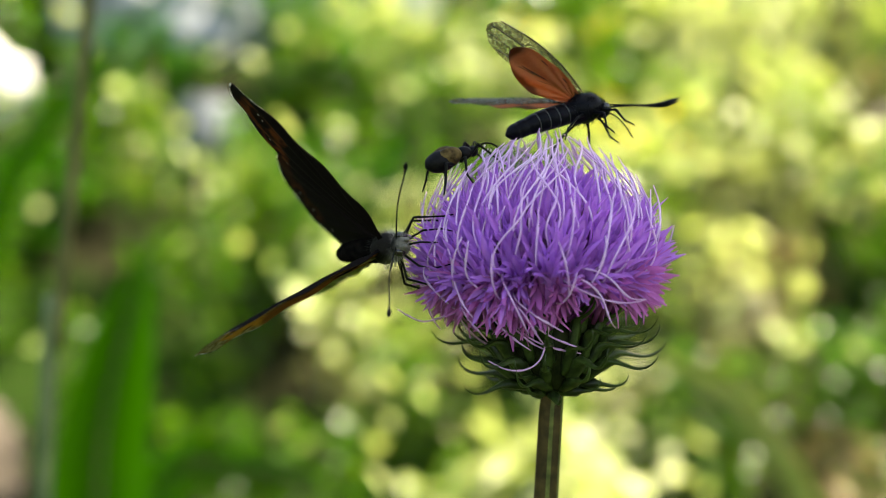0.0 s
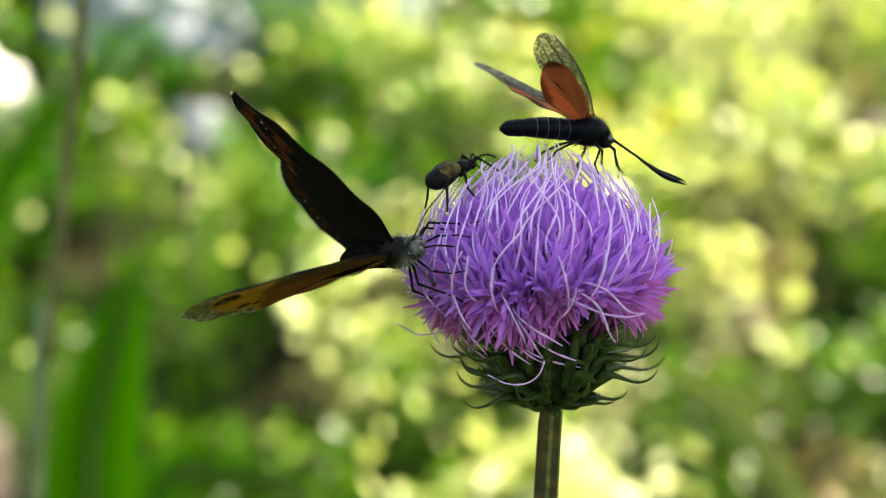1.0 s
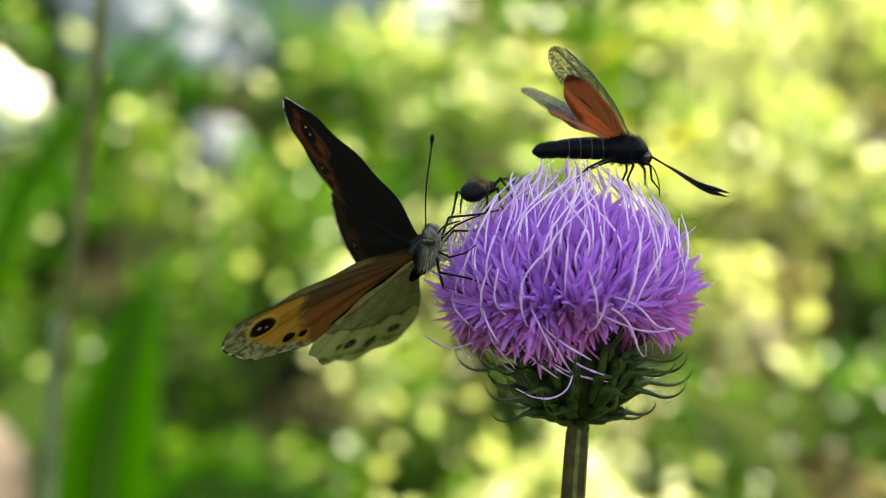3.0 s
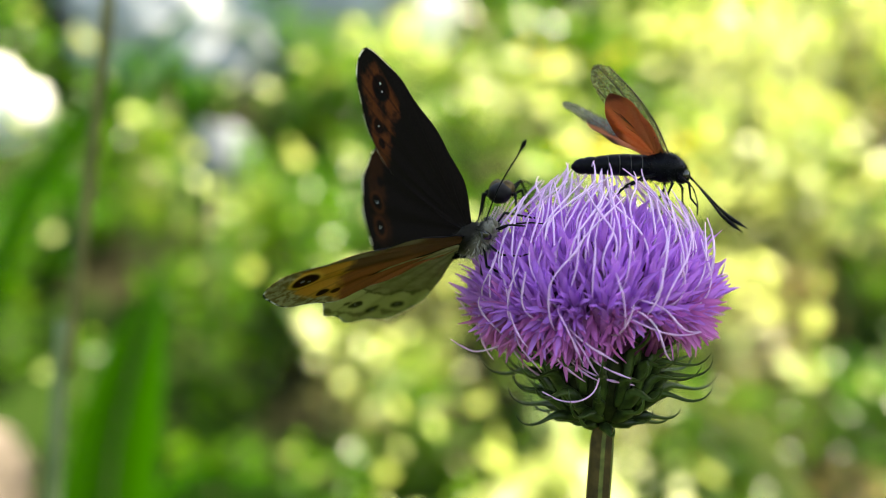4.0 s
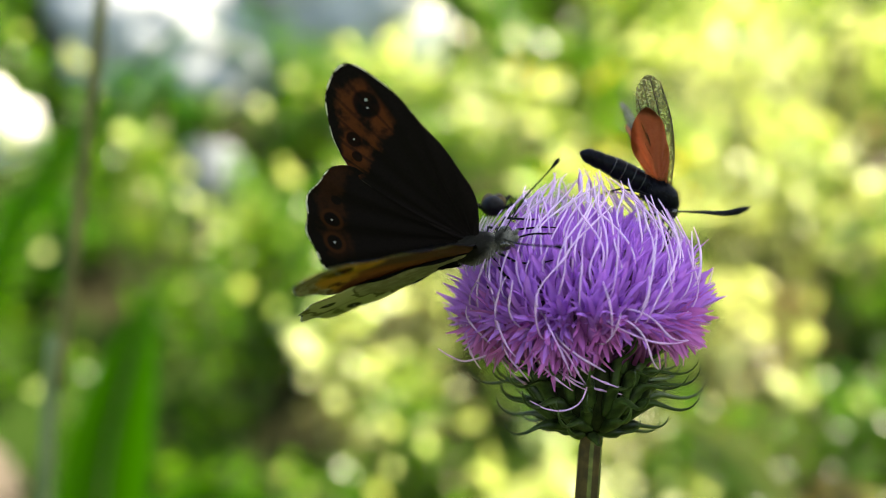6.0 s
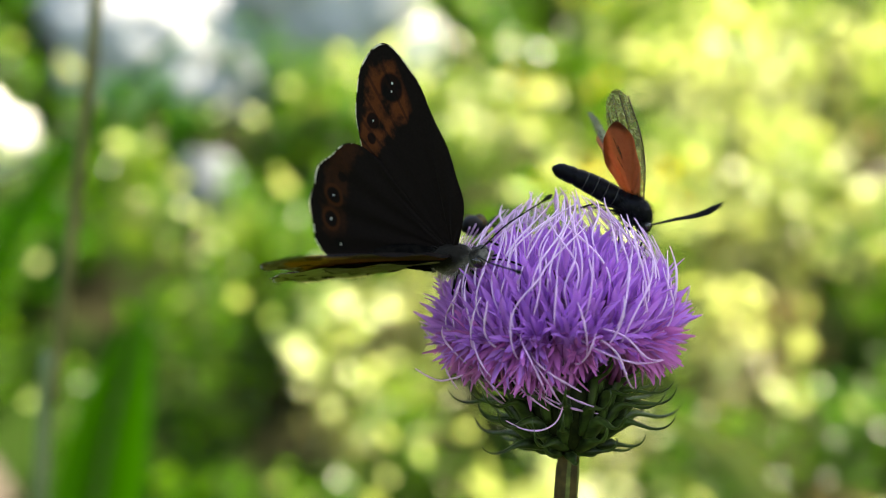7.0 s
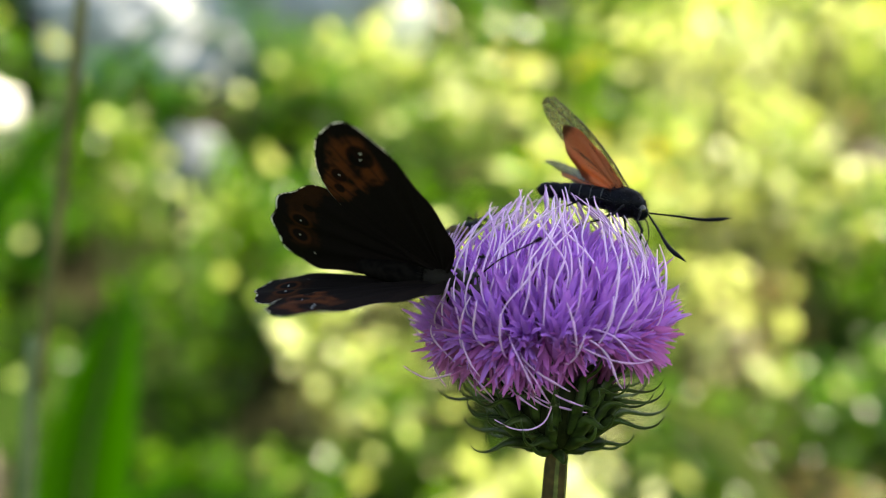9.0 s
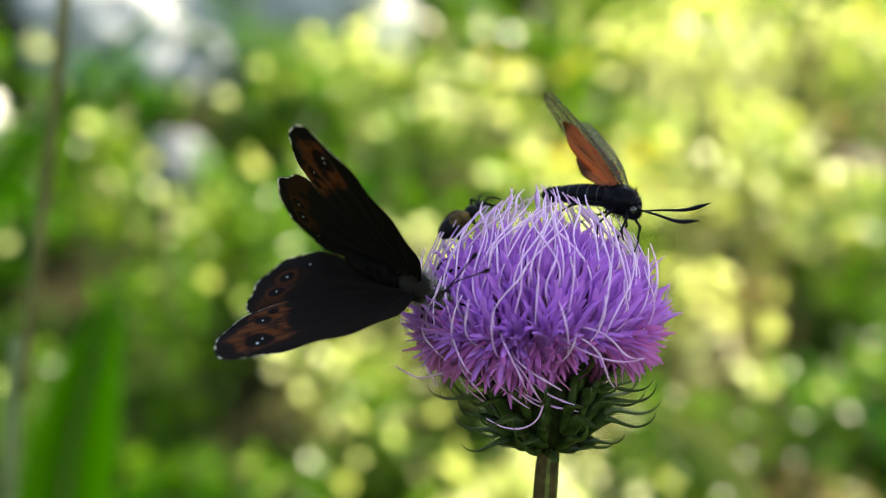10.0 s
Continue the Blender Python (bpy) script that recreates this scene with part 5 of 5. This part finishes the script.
    walk(moth, [
        (0, pose(0.01959, 0.17467, 0.63447, -24.3, -16.3, 23.1)),
        (0.2, pose(0.02063, 0.17435, 0.63329, -9.8, 0.2, 11.2)),
        (0.5, pose(0.02180, 0.17333, 0.63394, -7.1, -2.5, 14.2)),
        (0.8, pose(0.02147, 0.17410, 0.63399, -5.0, 1.9, 11.5)),
        (1, pose(0.02086, 0.17316, 0.63377, 0.7, 3.9, 14.4)),
        (1.5, pose(0.02005, 0.17405, 0.63351, 0.5, 13.0, 21.6)),
        (2, pose(0.02051, 0.17349, 0.63398, -4.4, -1.1, 25.3)),
        (2.2, pose(0.02068, 0.17390, 0.63429, -4.8, -4.2, 23.8)),
        (3.3, pose(0.02442, 0.17273, 0.63217, -4.9, 5.9, -4.1)),
        (3.5, pose(0.02454, 0.17431, 0.63157, -5.1, 6.9, 0.2)),
        (3.8, pose(0.02737, 0.17409, 0.63184, -2.7, 4.4, 0.1)),
        (4, pose(0.02841, 0.17349, 0.63134, -4.8, 3.7, 0.8)),
        (4.2, pose(0.02741, 0.17466, 0.63097, -3.5, 13.7, 2.9)),
        (4.5, pose(0.02698, 0.17577, 0.63079, -2.5, 18.9, 1.6)),
        (4.8, pose(0.03006, 0.17585, 0.62941, -5.7, 28.2, 4.0)),
        (5, pose(0.02947, 0.17589, 0.62987, -6.6, 30.4, 5.1)),
        (5.2, pose(0.02855, 0.17598, 0.63033, -6.5, 29.4, 3.8)),
        (5.5, pose(0.02992, 0.17587, 0.63043, -4.8, 33.0, 1.9)),
        (5.7, pose(0.03026, 0.17635, 0.63017, -2.6, 36.1, 5.4)),
        (6.8, pose(0.02733, 0.17548, 0.62995, 0.3, 35.5, 3.3)),
        (7, pose(0.02685, 0.17598, 0.63063, -1.1, 35.0, 3.4)),
        (7.2, pose(0.02808, 0.17512, 0.63076, 0.6, 32.0, 0.3)),
        (7.3, pose(0.02797, 0.17400, 0.63011, -1.5, 25.4, -4.7)),
        (7.5, pose(0.02752, 0.17209, 0.63219, -0.6, 3.8, -1.9)),
        (7.8, pose(0.02663, 0.17219, 0.63257, -4.2, -4.8, -2.7)),
        (8, pose(0.02713, 0.17404, 0.63094, -8.8, 6.0, -6.7)),
        (8.2, pose(0.02757, 0.17335, 0.63011, -13.4, 15.8, -8.9)),
        (8.5, pose(0.02649, 0.17261, 0.63153, -15.9, 2.2, -6.1)),
        (8.8, pose(0.02636, 0.17369, 0.63134, -26.6, 7.6, -13.6)),
        (9, pose(0.02697, 0.17483, 0.63043, -35.6, 12.7, -22.6)),
        (9.2, pose(0.02719, 0.17475, 0.62958, -39.6, 17.8, -30.3)),
        (9.5, pose(0.02780, 0.17430, 0.63046, -35.8, 14.9, -36.5)),
        (10, pose(0.02876, 0.17396, 0.63072, -17.0, 16.1, -40.5)),
    ])
    # seconds; left and right wings raised, swept forward, and turned about their length; the abdomen dipped (degrees)
    flaps = [
        (0, 47, 47, -45, -39, 13, 30, -2),
        (0.2, 44, 41, -46, -38, 14, 24, -3),
        (0.5, 41, 42, -47, -36, 16, 15, -4),
        (0.8, 35, 37, -38, -36, 18, 13, -3),
        (1, 39, 40, -45, -34, 19, 11, -3),
        (1.5, 36, 37, -43, -37, 15, 11, -8),
        (2, 40, 42, -40, -33, 15, 13, -2),
        (2.2, 39, 41, -39, -33, 15, 13, -3),
        (3.3, 43, 42, -45, -35, 16, 14, -6),
        (3.5, 43, 42, -43, -37, 16, 15, -7),
        (3.8, 38, 38, -37, -34, 17, 14, -5),
        (4, 41, 40, -41, -34, 17, 14, -4),
        (4.2, 41, 40, -37, -33, 14, 11, -3),
        (4.5, 39, 36, -28, -28, 10, 7, -3),
        (4.8, 41, 41, -30, -33, 15, -3, -4),
        (5, 42, 42, -29, -33, 17, -9, -4),
        (5.2, 40, 40, -27, -32, 15, -6, -7),
        (5.5, 38, 38, -29, -34, 13, -1, -10),
        (5.7, 37, 37, -27, -38, 13, 0, -10),
        (6.8, 36, 36, -36, -36, 18, 5, -9),
        (7, 37, 36, -34, -37, 19, 6, -9),
        (7.2, 37, 37, -34, -35, 19, 13, -4),
        (7.3, 35, 35, -35, -33, 19, 16, -2),
        (7.5, 38, 38, -42, -35, 19, 22, 2),
        (7.8, 28, 27, -40, -38, 14, 17, 2),
        (8, 36, 35, -39, -39, 11, 14, 3),
        (8.2, 36, 36, -37, -41, 11, 13, 3),
        (8.5, 34, 33, -38, -40, 11, 12, 3),
        (8.8, 43, 44, -45, -48, 10, 23, -2),
        (9, 52, 54, -52, -50, 9, 30, -4),
        (9.2, 54, 56, -57, -53, 5, 28, -7),
        (9.5, 47, 48, -53, -49, 0, 26, -10),
        (10, 60, 60, -51, -51, 14, 25, -14),
    ]
    for side, name, up, fore, turn in ((1, "L", 1, 3, 5), (-1, "R", 2, 4, 6)):
        hinge = (2.4 * MM, side * 0.9 * MM, 1.3 * MM)
        fw, hw = m_wings[name]
        walk(fw, [(r[0], pose(*hinge, side * r[up]) @ pose(0, 0, 0.1 * MM, 0, 0, -side * r[fore]) @ pose(0, 0, 0, 0, r[turn])) for r in flaps])
        walk(hw, [(r[0], pose(*hinge, side * r[up]) @ pose(0, 0, -0.12 * MM, 0, 0, -side * r[fore]) @ pose(0, 0, 0, 0, r[turn])) for r in flaps])
    walk(m_abdomen, [(r[0], pose(-0.2 * MM, 0, 0, 0, r[7])) for r in flaps])
    # the butterfly's antennae: seconds, then turn and rise of the left and of the right one
    feelers = [
        (0, 39, 13, -50, 11), (0.5, 72, 37, -72, 37), (1, 29, 3, -29, 3), (1.5, 23, 6, -23, 6), (2, 35, -0, -35, -0), (3.5, 38, 9, -38, 9), (4, 35, 6, -35, 6), (5, 30, 7, -30, 7), (5.5, 25, 13, -25, 13), (7, 25, 10, -25, 10), (7.5, 29, 16, -29, 16), (8, 28, 16, 20, 54), (8.5, 36, 14, 29, 51), (9, 26, 17, 14, 51), (9.5, 29, 6, 29, 39), (10, 27, 17, 40, 22),
    ]
    for side, one, k in ((1, b_antennae[0], 1), (-1, b_antennae[1], 3)):
        walk(one, [(r[0], pose(5.9 * MM, side * 0.5 * MM, 0.6 * MM, 0, -r[k + 1], r[k])) for r in feelers])
    # the moth feels about with its antennae, likewise
    feelers = [
        (0, -2, -12, 5, -13), (0.5, -10, -26, -6, -29), (1, -19, -28, -22, -31), (1.5, -13, -24, -10, -27), (2, -21, -27, -16, -29), (3.5, 11, -23, 17, -26), (4, 18, -35, 24, -38), (4.5, -1, 6, 5, 3), (5, 1, 31, 7, 29), (5.5, 8, 36, 14, 34), (7, 16, 49, 22, 46), (7.5, 3, 56, 13, 55), (8, 41, 11, -65, -48), (8.5, 9, 32, -61, -47), (9, 17, 20, -18, -46), (9.5, 48, 56, -0, -12), (10, -18, 13, -21, -1),
    ]
    for side, one, k in ((1, m_antennae[0], 1), (-1, m_antennae[1], 3)):
        walk(one, [(r[0], pose(5.2 * MM, side * 0.4 * MM, -0.6 * MM, 0, -r[k + 1], r[k])) for r in feelers])
    # the beetle climbs, turns away and goes round behind the head
    walk(beetle, [
        (0, pose(0.00260, 0.16919, 0.62796, 6, -18, 28)),
        (0.5, pose(0.00432, 0.16910, 0.62747, 4, -24, 25)),
        (1, pose(0.00352, 0.16919, 0.62776, 6, -24, 28)),
        (1.5, pose(0.00308, 0.17054, 0.62771, 6, -18, 42)),
        (2, pose(0.00470, 0.17143, 0.62757, 4, -14, 52)),
        (3.5, pose(0.00636, 0.17583, 0.62766, 0, -12, 66)),
        (4, pose(0.00835, 0.17688, 0.62792, 0, -12, 72)),
        (4.5, pose(0.00574, 0.17700, 0.62757, 0, -12, 76)),
        (5, pose(0.00817, 0.17802, 0.62760, 0, -12, 80)),
        (5.5, pose(0.00914, 0.17910, 0.62758, 0, -10, 80)),
        (7, pose(0.00665, 0.18324, 0.62744, 0, -5, 70)),
        (7.5, pose(0.01040, 0.18528, 0.62661, 0, 0, 60)),
        (8, pose(0.00824, 0.18501, 0.62512, 0, 0, 50)),
        (8.5, pose(0.00531, 0.18374, 0.62590, 5, -10, 40)),
        (9, pose(0.00600, 0.18255, 0.62545, 5, -30, 30)),
        (9.5, pose(0.00720, 0.18054, 0.62571, 10, -40, 25)),
        (10, pose(0.00834, 0.17943, 0.62742, 10, -36, 20)),
    ])


motions()
